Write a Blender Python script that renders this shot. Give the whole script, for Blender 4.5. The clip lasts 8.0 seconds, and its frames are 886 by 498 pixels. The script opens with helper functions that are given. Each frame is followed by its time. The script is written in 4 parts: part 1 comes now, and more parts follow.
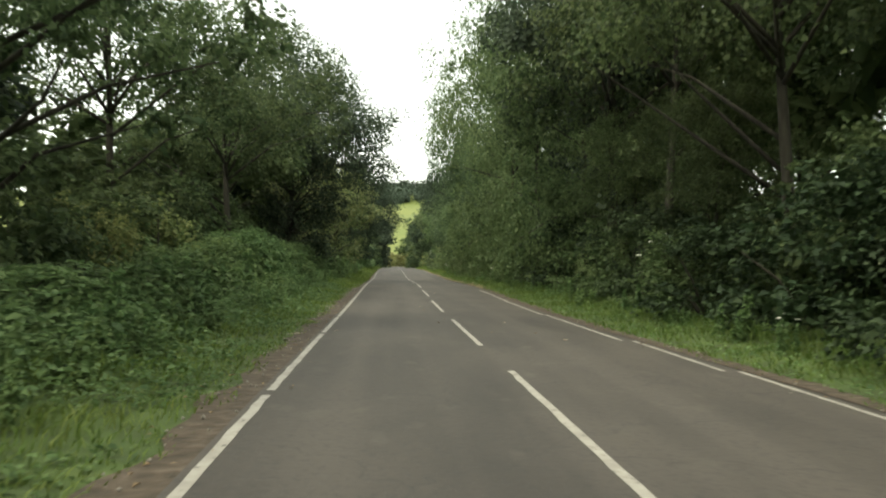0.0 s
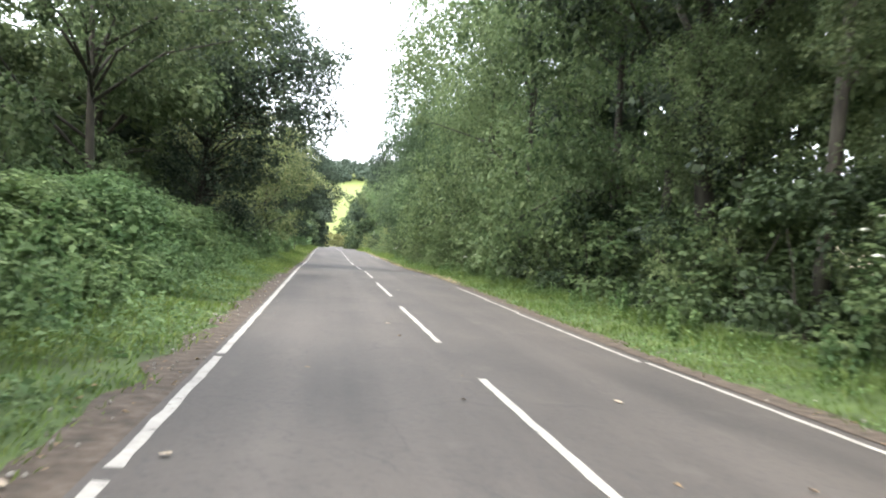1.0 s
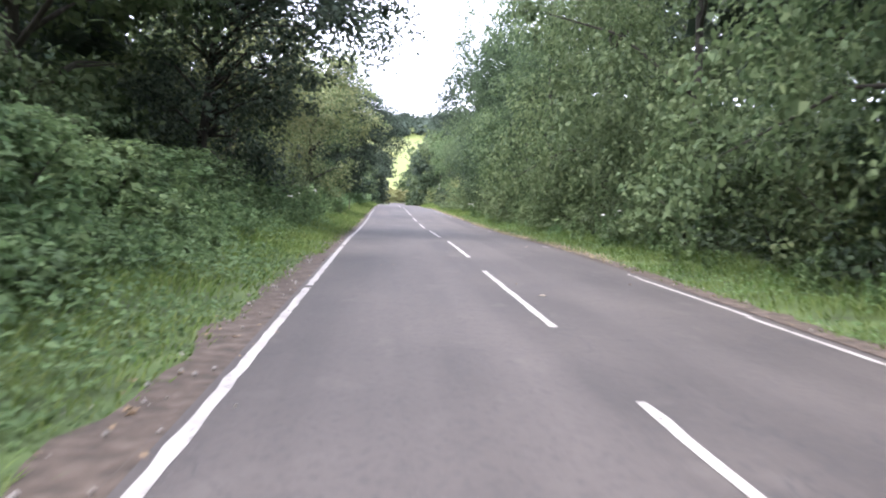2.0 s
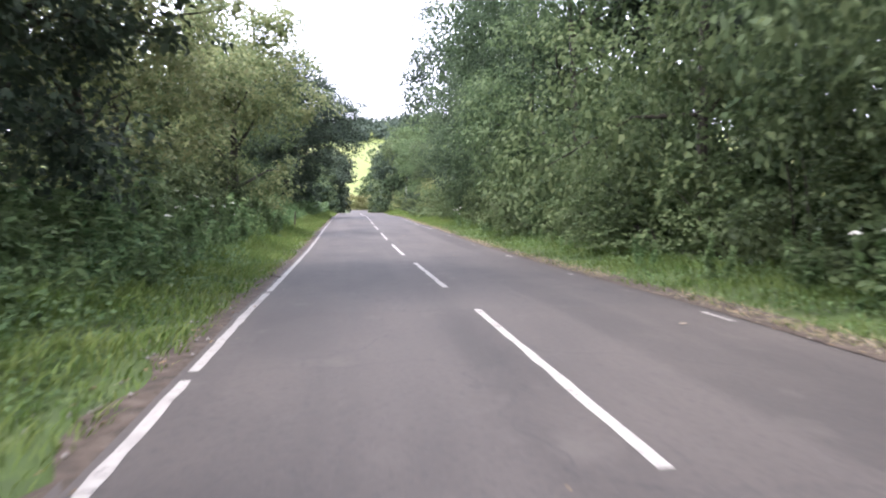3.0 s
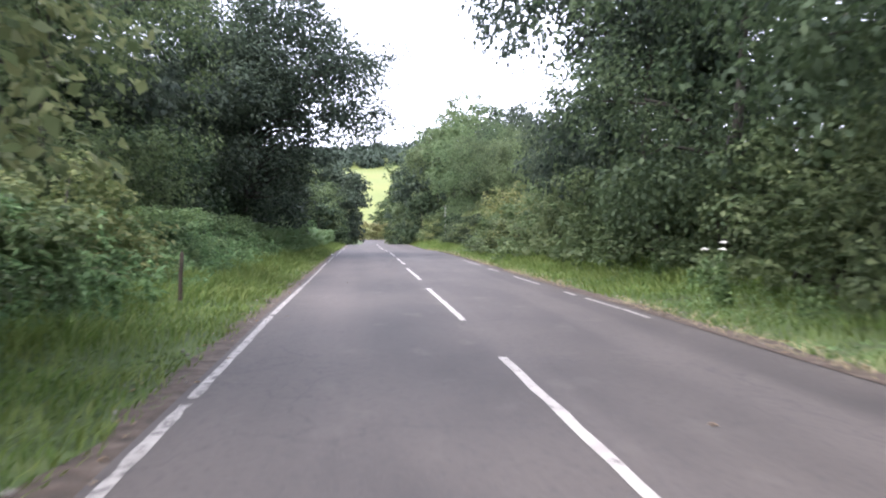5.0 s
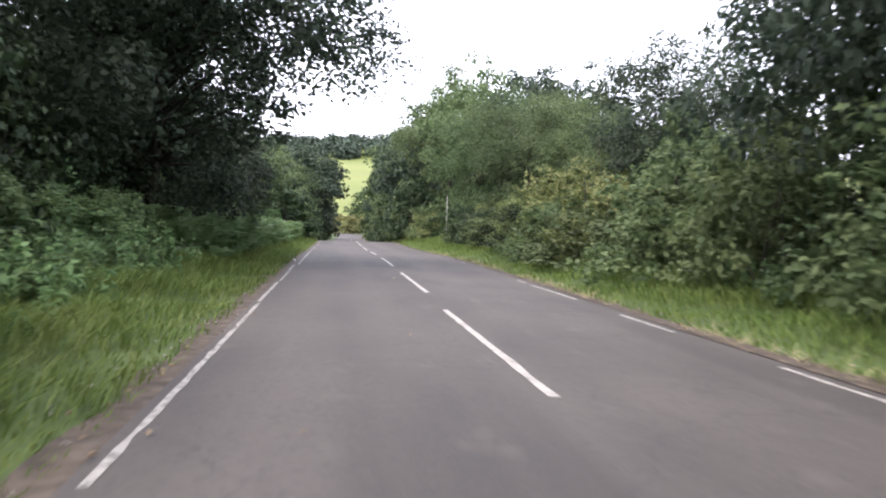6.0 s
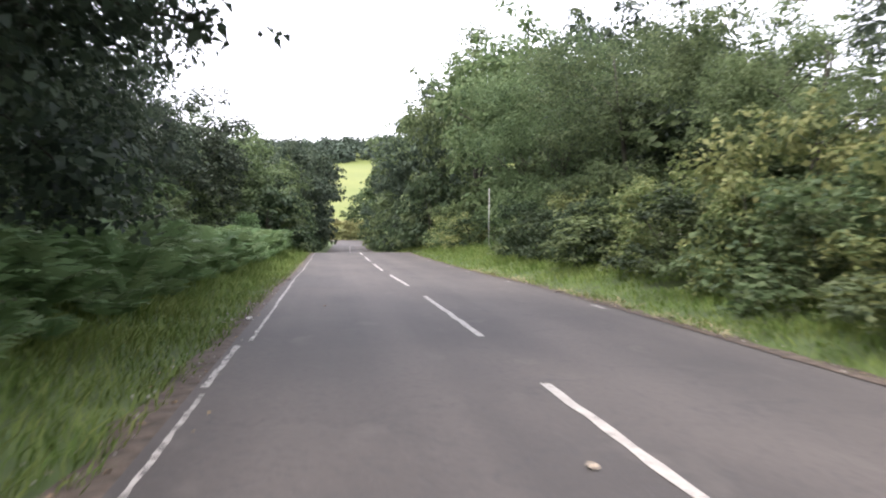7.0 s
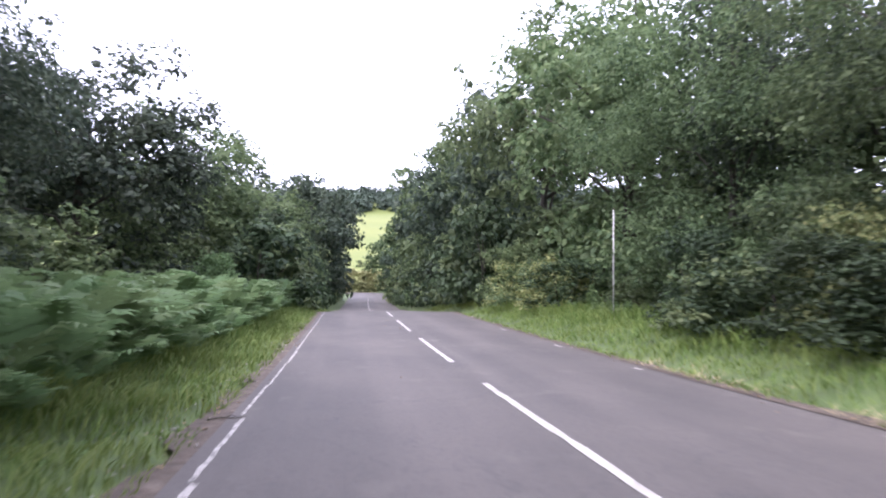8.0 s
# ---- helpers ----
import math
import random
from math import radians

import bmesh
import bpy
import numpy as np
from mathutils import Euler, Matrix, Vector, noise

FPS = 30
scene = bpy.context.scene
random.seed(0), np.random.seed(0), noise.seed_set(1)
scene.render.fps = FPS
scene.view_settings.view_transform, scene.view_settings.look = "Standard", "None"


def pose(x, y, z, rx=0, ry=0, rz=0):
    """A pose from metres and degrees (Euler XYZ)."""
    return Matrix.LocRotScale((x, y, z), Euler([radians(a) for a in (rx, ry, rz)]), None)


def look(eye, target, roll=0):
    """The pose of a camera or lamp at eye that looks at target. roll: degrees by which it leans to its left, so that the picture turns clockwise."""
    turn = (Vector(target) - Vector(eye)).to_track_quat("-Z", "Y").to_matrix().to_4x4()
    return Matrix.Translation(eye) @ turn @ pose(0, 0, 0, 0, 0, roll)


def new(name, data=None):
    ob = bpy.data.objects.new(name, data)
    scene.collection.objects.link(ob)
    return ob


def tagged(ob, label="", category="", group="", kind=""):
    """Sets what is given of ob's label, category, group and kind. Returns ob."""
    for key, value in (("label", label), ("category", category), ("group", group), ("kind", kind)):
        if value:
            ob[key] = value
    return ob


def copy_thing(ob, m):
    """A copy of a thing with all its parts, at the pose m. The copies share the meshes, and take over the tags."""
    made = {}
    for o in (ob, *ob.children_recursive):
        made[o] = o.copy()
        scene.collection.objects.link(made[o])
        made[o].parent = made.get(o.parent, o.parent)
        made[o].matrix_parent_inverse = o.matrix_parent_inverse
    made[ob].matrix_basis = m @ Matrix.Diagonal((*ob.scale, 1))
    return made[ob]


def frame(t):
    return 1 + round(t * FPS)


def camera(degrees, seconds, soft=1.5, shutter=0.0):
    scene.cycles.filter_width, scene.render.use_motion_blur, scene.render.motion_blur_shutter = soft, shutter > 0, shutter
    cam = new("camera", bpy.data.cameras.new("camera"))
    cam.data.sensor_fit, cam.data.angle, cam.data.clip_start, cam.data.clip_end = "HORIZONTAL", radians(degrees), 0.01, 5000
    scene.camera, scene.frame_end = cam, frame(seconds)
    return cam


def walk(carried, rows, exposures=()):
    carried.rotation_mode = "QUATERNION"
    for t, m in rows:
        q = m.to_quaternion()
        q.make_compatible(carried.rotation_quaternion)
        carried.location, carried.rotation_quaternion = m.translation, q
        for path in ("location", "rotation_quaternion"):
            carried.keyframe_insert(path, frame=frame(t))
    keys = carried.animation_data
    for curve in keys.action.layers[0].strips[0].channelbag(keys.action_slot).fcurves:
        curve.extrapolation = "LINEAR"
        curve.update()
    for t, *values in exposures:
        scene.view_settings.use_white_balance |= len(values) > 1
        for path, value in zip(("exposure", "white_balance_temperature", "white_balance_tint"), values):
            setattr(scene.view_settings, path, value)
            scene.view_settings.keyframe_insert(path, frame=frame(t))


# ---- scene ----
cam = camera(54.0, 8.0, soft=2.0, shutter=0.2)

PATH = [
    (0, (-1.429, -13.208, 1.343), (-1.306, -11.212, 1.368), 0.7),
    (0.5, (-1.567, -8.161, 1.304), (-1.423, -6.167, 1.24), -0.7),
    (1, (-1.592, -2.25, 1.268), (-1.325, -0.268, 1.263), 4.1),
    (1.5, (-1.668, 3.509, 1.132), (-1.465, 5.495, 1.017), 3.4),
    (1.7, (-1.684, 6.01, 1.16), (-1.54, 8.001, 1.04), 2.8),
    (2.8, (-1.425, 20.389, 1.314), (-1.235, 22.377, 1.203), 0.4),
    (3, (-1.419, 23.129, 1.307), (-1.204, 25.114, 1.197), -0.3),
    (3.5, (-1.383, 30.162, 1.3), (-1.146, 32.147, 1.227), 1.2),
    (4, (-1.371, 37.468, 1.197), (-1.157, 39.455, 1.139), -0.1),
    (4.2, (-1.289, 40.315, 1.163), (-1.115, 42.307, 1.121), -0.6),
    (5.3, (-1.419, 56.353, 1.154), (-1.213, 58.342, 1.111), 0.5),
    (5.5, (-1.463, 59.163, 1.146), (-1.235, 61.149, 1.072), 1.0),
    (6, (-1.543, 66.189, 1.17), (-1.296, 68.173, 1.119), 1.7),
    (6.5, (-1.594, 73.565, 1.198), (-1.323, 75.547, 1.171), 0.4),
    (7, (-1.626, 80.299, 1.268), (-1.371, 82.282, 1.222), 0.0),
    (7.5, (-1.672, 87.335, 1.244), (-1.439, 89.321, 1.258), 0.0),
    (8, (-1.640, 94.500, 1.209), (-1.421, 96.487, 1.282), 0.2),
]
EXPOSURES = [(0, 0.85, 7300, -4), (0.5, 1.5, 6800, -1), (1.0, 2.1, 6250, 9), (1.5, 2.15, 5750, 21), (3.0, 1.95, 5900, 22), (3.5, 2.05, 5900, 24),
             (4.0, 2.2, 5500, 30), (5.5, 1.47, 6050, 19), (6.5, 1.42, 6200, 19), (7.0, 1.5, 6300, 19), (8, 1.6, 5750, 29)]
walk(cam, [(t, look(eye, target, roll)) for t, eye, target, roll in PATH], EXPOSURES)

# ---- world, sun, exposure ----
SUN_AZ, SUN_EL = radians(-130), radians(62)
world = bpy.data.worlds.new("overcast_sky")
scene.world = world
world.use_nodes = True
_nt = world.node_tree
_sky = _nt.nodes.new("ShaderNodeTexSky")
_sky.sky_type = "NISHITA"
_sky.sun_disc = False
_sky.sun_elevation, _sky.sun_rotation = SUN_EL, SUN_AZ
_sky.air_density, _sky.dust_density, _sky.ozone_density = 1.0, 4.0, 1.0
_bg = _nt.nodes["Background"]
_bg.inputs["Strength"].default_value = 0.15
# thin bright cloud cover over the blue
_cloud = _nt.nodes.new("ShaderNodeMix")
_cloud.data_type = "RGBA"
_cloud.inputs[0].default_value = 0.7
_cloud.inputs[7].default_value = (9.0, 9.1, 9.4, 1)
_nt.links.new(_sky.outputs[0], _cloud.inputs[6])
_nt.links.new(_cloud.outputs[2], _bg.inputs[0])

sun_data = bpy.data.lights.new("sun", "SUN")
sun_data.energy, sun_data.angle, sun_data.color = 1.7, radians(30), (1.0, 0.94, 0.84)
sun = new("sun", sun_data)
sun_way = Vector((math.sin(SUN_AZ) * math.cos(SUN_EL), math.cos(SUN_AZ) * math.cos(SUN_EL), math.sin(SUN_EL)))
sun.matrix_world = look(sun_way * 60, (0, 0, 0))


# ---- materials ----
def material(name):
    m = bpy.data.materials.new(name)
    m.use_nodes = True
    nt = m.node_tree
    return m, nt, nt.nodes["Principled BSDF"]


def node(nt, kind, **values):
    n = nt.nodes.new(kind)
    for k, v in values.items():
        n.inputs[k].default_value = v
    return n


def ramp(nt, source, stops):
    r = nt.nodes.new("ShaderNodeValToRGB")
    e = r.color_ramp.elements
    while len(e) < len(stops):
        e.new(0.5)
    for slot, (p, c) in zip(e, stops):
        slot.position, slot.color = p, (*c, 1)
    nt.links.new(source, r.inputs[0])
    return r.outputs[0]


def mixed(nt, a, b, fac, mode="MIX"):
    n = nt.nodes.new("ShaderNodeMix")
    n.data_type, n.blend_type = "RGBA", mode
    for key, v in (("A", a), ("B", b)):
        s = [i for i in n.inputs if i.name == key and i.type == "RGBA"][0]
        if isinstance(v, tuple):
            s.default_value = (*v, 1)
        else:
            nt.links.new(v, s)
    if isinstance(fac, float):
        n.inputs[0].default_value = fac
    else:
        nt.links.new(fac, n.inputs[0])
    return [o for o in n.outputs if o.type == "RGBA"][0]


def noise_at(nt, scale, detail=5.0, stretch=None):
    tc = nt.nodes.new("ShaderNodeTexCoord")
    src = tc.outputs["Object"]
    if stretch:
        mp = nt.nodes.new("ShaderNodeMapping")
        mp.inputs["Scale"].default_value = stretch
        nt.links.new(src, mp.inputs[0])
        src = mp.outputs[0]
    n = node(nt, "ShaderNodeTexNoise", Scale=scale, Detail=detail)
    nt.links.new(src, n.inputs["Vector"])
    return n.outputs[0]


def bumped(nt, bsdf, height, strength=0.3, distance=0.01):
    b = node(nt, "ShaderNodeBump", Strength=strength, Distance=distance)
    nt.links.new(height, b.inputs["Height"])
    nt.links.new(b.outputs[0], bsdf.inputs["Normal"])


def leaf_material(name, dark, mid, light, glow=0.35):
    """Leaves: colour varies from leaf to leaf and from clump to clump; light passes through them."""
    m, nt, bsdf = material(name)
    geo = nt.nodes.new("ShaderNodeNewGeometry")
    c1 = ramp(nt, geo.outputs["Random Per Island"], [(0.0, dark), (0.5, mid), (1.0, light)])
    info = nt.nodes.new("ShaderNodeObjectInfo")
    big = noise_at(nt, 0.9, 2.0)
    c2 = mixed(nt, c1, light, ramp(nt, big, [(0.42, (0, 0, 0)), (0.72, (0.6, 0.6, 0.6))]))
    hs = node(nt, "ShaderNodeHueSaturation")
    mr = node(nt, "ShaderNodeMapRange")
    mr.inputs[3].default_value, mr.inputs[4].default_value = 0.82, 1.2
    nt.links.new(info.outputs["Random"], mr.inputs[0])
    nt.links.new(mr.outputs[0], hs.inputs["Value"])
    again = nt.nodes.new("ShaderNodeMath")
    again.operation = "MULTIPLY"
    again.inputs[1].default_value = 7.31
    nt.links.new(info.outputs["Random"], again.inputs[0])
    part_of = nt.nodes.new("ShaderNodeMath")
    part_of.operation = "FRACT"
    nt.links.new(again.outputs[0], part_of.inputs[0])
    hue = node(nt, "ShaderNodeMapRange")
    hue.inputs[3].default_value, hue.inputs[4].default_value = 0.487, 0.515
    nt.links.new(part_of.outputs[0], hue.inputs[0])
    nt.links.new(hue.outputs[0], hs.inputs["Hue"])
    nt.links.new(c2, hs.inputs["Color"])
    nt.links.new(hs.outputs[0], bsdf.inputs["Base Color"])
    bsdf.inputs["Roughness"].default_value = 0.62
    bsdf.inputs["Specular IOR Level"].default_value = 0.2
    tr = nt.nodes.new("ShaderNodeBsdfTranslucent")
    nt.links.new(hs.outputs[0], tr.inputs[0])
    mix = nt.nodes.new("ShaderNodeMixShader")
    mix.inputs[0].default_value = glow
    nt.links.new(bsdf.outputs[0], mix.inputs[1])
    nt.links.new(tr.outputs[0], mix.inputs[2])
    nt.links.new(mix.outputs[0], nt.nodes["Material Output"].inputs[0])
    return m


LEAF_ASH = leaf_material("ash_leaf", (0.035, 0.057, 0.026), (0.08, 0.117, 0.052), (0.145, 0.186, 0.084), 0.45)
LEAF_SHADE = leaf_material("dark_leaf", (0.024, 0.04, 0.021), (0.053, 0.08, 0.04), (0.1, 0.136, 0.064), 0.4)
LEAF_OAK = leaf_material("oak_leaf", (0.022, 0.035, 0.025), (0.046, 0.067, 0.044), (0.082, 0.108, 0.064), 0.35)
LEAF_FIELD_MAPLE = leaf_material("maple_leaf", (0.08, 0.109, 0.045), (0.155, 0.184, 0.078), (0.256, 0.265, 0.122), 0.48)
LEAF_HAZEL = leaf_material("hazel_leaf", (0.04, 0.066, 0.028), (0.086, 0.127, 0.054), (0.157, 0.197, 0.088), 0.45)
# hedge leaf with the shade below the trees put into its colour
LEAF_DARKENED = leaf_material("shade_darkened_leaf", (0.015, 0.027, 0.014), (0.031, 0.052, 0.025), (0.058, 0.086, 0.039), 0.32)
LEAF_OLIVE = leaf_material("olive_leaf", (0.068, 0.1, 0.036), (0.145, 0.182, 0.066), (0.245, 0.262, 0.108), 0.45)
LEAF_PALE = leaf_material("pale_leaf", (0.12, 0.14, 0.05), (0.2, 0.21, 0.085), (0.3, 0.29, 0.14), 0.35)
LEAF_NETTLE = leaf_material("nettle_leaf", (0.066, 0.112, 0.048), (0.125, 0.198, 0.082), (0.205, 0.29, 0.125), 0.45)
LEAF_FERN = leaf_material("bracken_leaf", (0.062, 0.108, 0.046), (0.103, 0.167, 0.069), (0.155, 0.218, 0.094), 0.44)
GRASS = leaf_material("grass_blade", (0.06, 0.098, 0.022), (0.102, 0.164, 0.034), (0.18, 0.212, 0.064))
LEAF_FAR = leaf_material("far_leaf", (0.035, 0.052, 0.038), (0.05, 0.072, 0.05), (0.07, 0.095, 0.062), 0.15)


def bark_material():
    m, nt, bsdf = material("bark")
    n = noise_at(nt, 9.0, 8.0, (1, 1, 0.25))
    c = ramp(nt, n, [(0.3, (0.018, 0.015, 0.011)), (0.55, (0.044, 0.039, 0.028)), (0.8, (0.068, 0.064, 0.046))])
    nt.links.new(c, bsdf.inputs["Base Color"])
    bsdf.inputs["Roughness"].default_value = 0.9
    bumped(nt, bsdf, n, 0.8, 0.03)
    return m


def asphalt_material():
    m, nt, bsdf = material("asphalt")
    fine = noise_at(nt, 70.0, 4.0)
    grit = noise_at(nt, 18.0, 5.0)
    blot = noise_at(nt, 0.7, 8.0, (1, 0.4, 1))
    tracks = noise_at(nt, 1.3, 3.0, (1, 0.02, 1))
    c = ramp(nt, blot, [(0.3, (0.0355, 0.031, 0.027)), (0.5, (0.053, 0.0455, 0.0392)), (0.7, (0.072, 0.0612, 0.052))])
    c = mixed(nt, c, (0.089, 0.076, 0.066), ramp(nt, tracks, [(0.45, (0, 0, 0)), (0.68, (0.6, 0.6, 0.6))]))
    c = mixed(nt, c, (0.03, 0.028, 0.028), ramp(nt, grit, [(0.32, (0.5, 0.5, 0.5)), (0.5, (0, 0, 0))]))
    c = mixed(nt, c, (0.14, 0.128, 0.12), ramp(nt, fine, [(0.6, (0, 0, 0)), (0.75, (0.5, 0.5, 0.5))]))
    stain = noise_at(nt, 2.3, 7.0, (1, 0.5, 1))
    c = mixed(nt, c, (0.118, 0.104, 0.088), ramp(nt, stain, [(0.6, (0, 0, 0)), (0.76, (0.4, 0.4, 0.4))]))
    crack = nt.nodes.new("ShaderNodeTexVoronoi")
    crack.feature = "DISTANCE_TO_EDGE"
    crack.inputs["Scale"].default_value = 0.35
    tc = nt.nodes.new("ShaderNodeTexCoord")
    bend = nt.nodes.new("ShaderNodeVectorMath")
    bend.operation = "ADD"
    wavy = node(nt, "ShaderNodeTexNoise", Scale=1.5, Detail=6.0)
    nt.links.new(tc.outputs["Object"], wavy.inputs["Vector"])
    nt.links.new(tc.outputs["Object"], bend.inputs[0])
    nt.links.new(wavy.outputs["Color"], bend.inputs[1])
    nt.links.new(bend.outputs[0], crack.inputs["Vector"])
    c = mixed(nt, c, (0.025, 0.024, 0.024), ramp(nt, crack.outputs[0], [(0.0, (0.55, 0.55, 0.55)), (0.006, (0, 0, 0))]))
    nt.links.new(c, bsdf.inputs["Base Color"])
    bsdf.inputs["Roughness"].default_value = 0.8
    bumped(nt, bsdf, grit, 0.5, 0.008)
    return m


def marking_material(worn):
    m, nt, bsdf = material("road_paint")
    n = noise_at(nt, 14.0, 7.0)
    wide = noise_at(nt, 2.0, 3.0)
    c = ramp(nt, n, [(worn - 0.05, (0.085, 0.078, 0.072)), (worn + 0.02, (0.3, 0.28, 0.25)), (0.8, (0.4, 0.38, 0.34))])
    c = mixed(nt, c, (0.17, 0.155, 0.14), ramp(nt, wide, [(0.5, (0, 0, 0)), (0.75, (0.6, 0.6, 0.6))]))
    nt.links.new(c, bsdf.inputs["Base Color"])
    bsdf.inputs["Roughness"].default_value = 0.7
    return m


def ground_material():
    m, nt, bsdf = material("meadow_ground")
    n1 = noise_at(nt, 1.4, 8.0)
    n2 = noise_at(nt, 0.012, 4.0)
    near = ramp(nt, n1, [(0.3, (0.035, 0.05, 0.016)), (0.55, (0.06, 0.095, 0.022)), (0.75, (0.1, 0.13, 0.04))])
    far = ramp(nt, n2, [(0.35, (0.1, 0.128, 0.021)), (0.65, (0.14, 0.158, 0.03))])
    mown = noise_at(nt, 0.25, 6.0, (0.25, 1, 1))
    far = mixed(nt, far, (0.075, 0.1, 0.024), ramp(nt, mown, [(0.42, (0, 0, 0)), (0.75, (0.3, 0.3, 0.3))]))
    tc = nt.nodes.new("ShaderNodeTexCoord")
    sep = nt.nodes.new("ShaderNodeSeparateXYZ")
    nt.links.new(tc.outputs["Object"], sep.inputs[0])
    mr = node(nt, "ShaderNodeMapRange")
    mr.inputs[1].default_value, mr.inputs[2].default_value = 244, 256
    nt.links.new(sep.outputs[1], mr.inputs[0])
    c = mixed(nt, near, far, mr.outputs[0])
    nt.links.new(c, bsdf.inputs["Base Color"])
    bsdf.inputs["Roughness"].default_value = 0.95
    bumped(nt, bsdf, n1, 0.6, 0.05)
    return m


def soil_material():
    m, nt, bsdf = material("soil")
    n = noise_at(nt, 6.0, 9.0)
    c = ramp(nt, n, [(0.3, (0.034, 0.026, 0.018)), (0.55, (0.075, 0.056, 0.04)), (0.8, (0.14, 0.11, 0.085))])
    nt.links.new(c, bsdf.inputs["Base Color"])
    bsdf.inputs["Roughness"].default_value = 0.95
    bumped(nt, bsdf, n, 0.8, 0.04)
    return m


def plain(name, colour, rough=0.7, spread=0.15, scale=20.0):
    m, nt, bsdf = material(name)
    n = noise_at(nt, scale, 5.0)
    lo = tuple(v * (1 - spread) for v in colour)
    hi = tuple(min(1, v * (1 + spread)) for v in colour)
    nt.links.new(ramp(nt, n, [(0.3, lo), (0.7, hi)]), bsdf.inputs["Base Color"])
    bsdf.inputs["Roughness"].default_value = rough
    return m


BARK, ASPHALT, GROUND, SOIL = bark_material(), asphalt_material(), ground_material(), soil_material()
PAINT, PAINT_WORN = marking_material(0.36), marking_material(0.46)
PETAL = plain("white_petal", (0.55, 0.55, 0.48), 0.7, 0.1)
STEM = plain("green_stem", (0.09, 0.14, 0.04), 0.7, 0.3)
DEAD = plain("dead_leaf", (0.22, 0.15, 0.08), 0.85, 0.5, 3.0)
STRAW = plain("straw", (0.29, 0.24, 0.135), 0.85, 0.4, 5.0)
DRY_LEAF = plain("dry_leaf", (0.36, 0.3, 0.22), 0.8, 0.35, 14.0)
STONE = plain("stone", (0.3, 0.28, 0.25), 0.9, 0.3, 8.0)
POST_PAINT = plain("weathered_white_paint", (0.4, 0.4, 0.38), 0.6, 0.2)
PAPER = plain("white_paper", (0.7, 0.69, 0.66), 0.8, 0.1, 9.0)
PALE_WOOD = plain("bare_wood", (0.34, 0.32, 0.29), 0.85, 0.3, 9.0)
STAKE_WOOD = plain("dark_wood", (0.06, 0.045, 0.035), 0.85, 0.4, 12.0)
RENDERED_WALL = plain("cream_render", (0.6, 0.52, 0.4), 0.85, 0.1, 2.0)
ROOF_TILE = plain("roof_tile", (0.16, 0.09, 0.07), 0.85, 0.3, 6.0)
DARK_GLASS = plain("window_glass", (0.03, 0.035, 0.04), 0.1, 0.1)


# ---- mesh helpers ----
def mesh_from(name, verts, faces, mat, smooth=False):
    me = bpy.data.meshes.new(name)
    me.from_pydata([tuple(v) for v in verts], [], [tuple(f) for f in faces])
    me.materials.append(mat)
    if smooth:
        me.polygons.foreach_set("use_smooth", [True] * len(me.polygons))
    me.update()
    return me


def quads_mesh(name, co, mat):
    """A mesh of loose quads from an array (n, 4, 3)."""
    n = len(co)
    me = bpy.data.meshes.new(name)
    me.vertices.add(4 * n)
    me.vertices.foreach_set("co", np.ascontiguousarray(co, dtype=np.float32).ravel())
    me.loops.add(4 * n)
    me.loops.foreach_set("vertex_index", np.arange(4 * n, dtype=np.int32))
    me.polygons.add(n)
    me.polygons.foreach_set("loop_start", np.arange(0, 4 * n, 4, dtype=np.int32))
    me.materials.append(mat)
    me.update(calc_edges=True)
    return me


def part(name, me, parent, label=""):
    ob = new(name, me)
    ob.parent = parent
    return tagged(ob, label) if label else ob


def unit(v):
    return v / np.maximum(np.linalg.norm(v, axis=-1, keepdims=True), 1e-6)


def leaf_cards(rng, at, out, length, width, spread=0.8):
    """Folded, pointed leaves at the points `at`, facing roughly along `out`."""
    n = len(at)
    nrm = unit(out * 0.9 + np.array((0, 0, 0.85)) + rng.normal(0, spread, (n, 3)) * 0.6)
    t = rng.normal(0, 1, (n, 3)) + np.array((0, 0, -0.35)) + out * 0.4
    t = unit(t - nrm * np.sum(t * nrm, axis=1, keepdims=True))
    b = np.cross(nrm, t)
    k = rng.uniform(0.65, 1.3, (n, 1))
    l, w = length * k, width * k
    fold = nrm * w * rng.uniform(0.0, 0.35, (n, 1))
    base, tip = at - t * l * 0.5, at + t * l * 0.5 - nrm * l * 0.12
    mid = at - t * l * 0.06
    return np.stack([base, mid + b * w * 0.5 + fold, tip, mid - b * w * 0.5 + fold], axis=1)


def tube(points, radii, sides=8):
    """Vertices and faces of a tapered tube along points."""
    pts = [Vector(p) for p in points]
    verts, faces = [], []
    for i, (p, r) in enumerate(zip(pts, radii)):
        d = (pts[min(i + 1, len(pts) - 1)] - pts[max(i - 1, 0)]).normalized()
        q = d.to_track_quat("Z", "Y")
        for k in range(sides):
            a = 2 * math.pi * k / sides
            verts.append(p + q @ Vector((math.cos(a) * r, math.sin(a) * r, 0)))
    for i in range(len(pts) - 1):
        for k in range(sides):
            a, b = i * sides + k, i * sides + (k + 1) % sides
            faces.append((a, b, b + sides, a + sides))
    faces.append(tuple(range(sides - 1, -1, -1)))
    faces.append(tuple((len(pts) - 1) * sides + k for k in range(sides)))
    return verts, faces


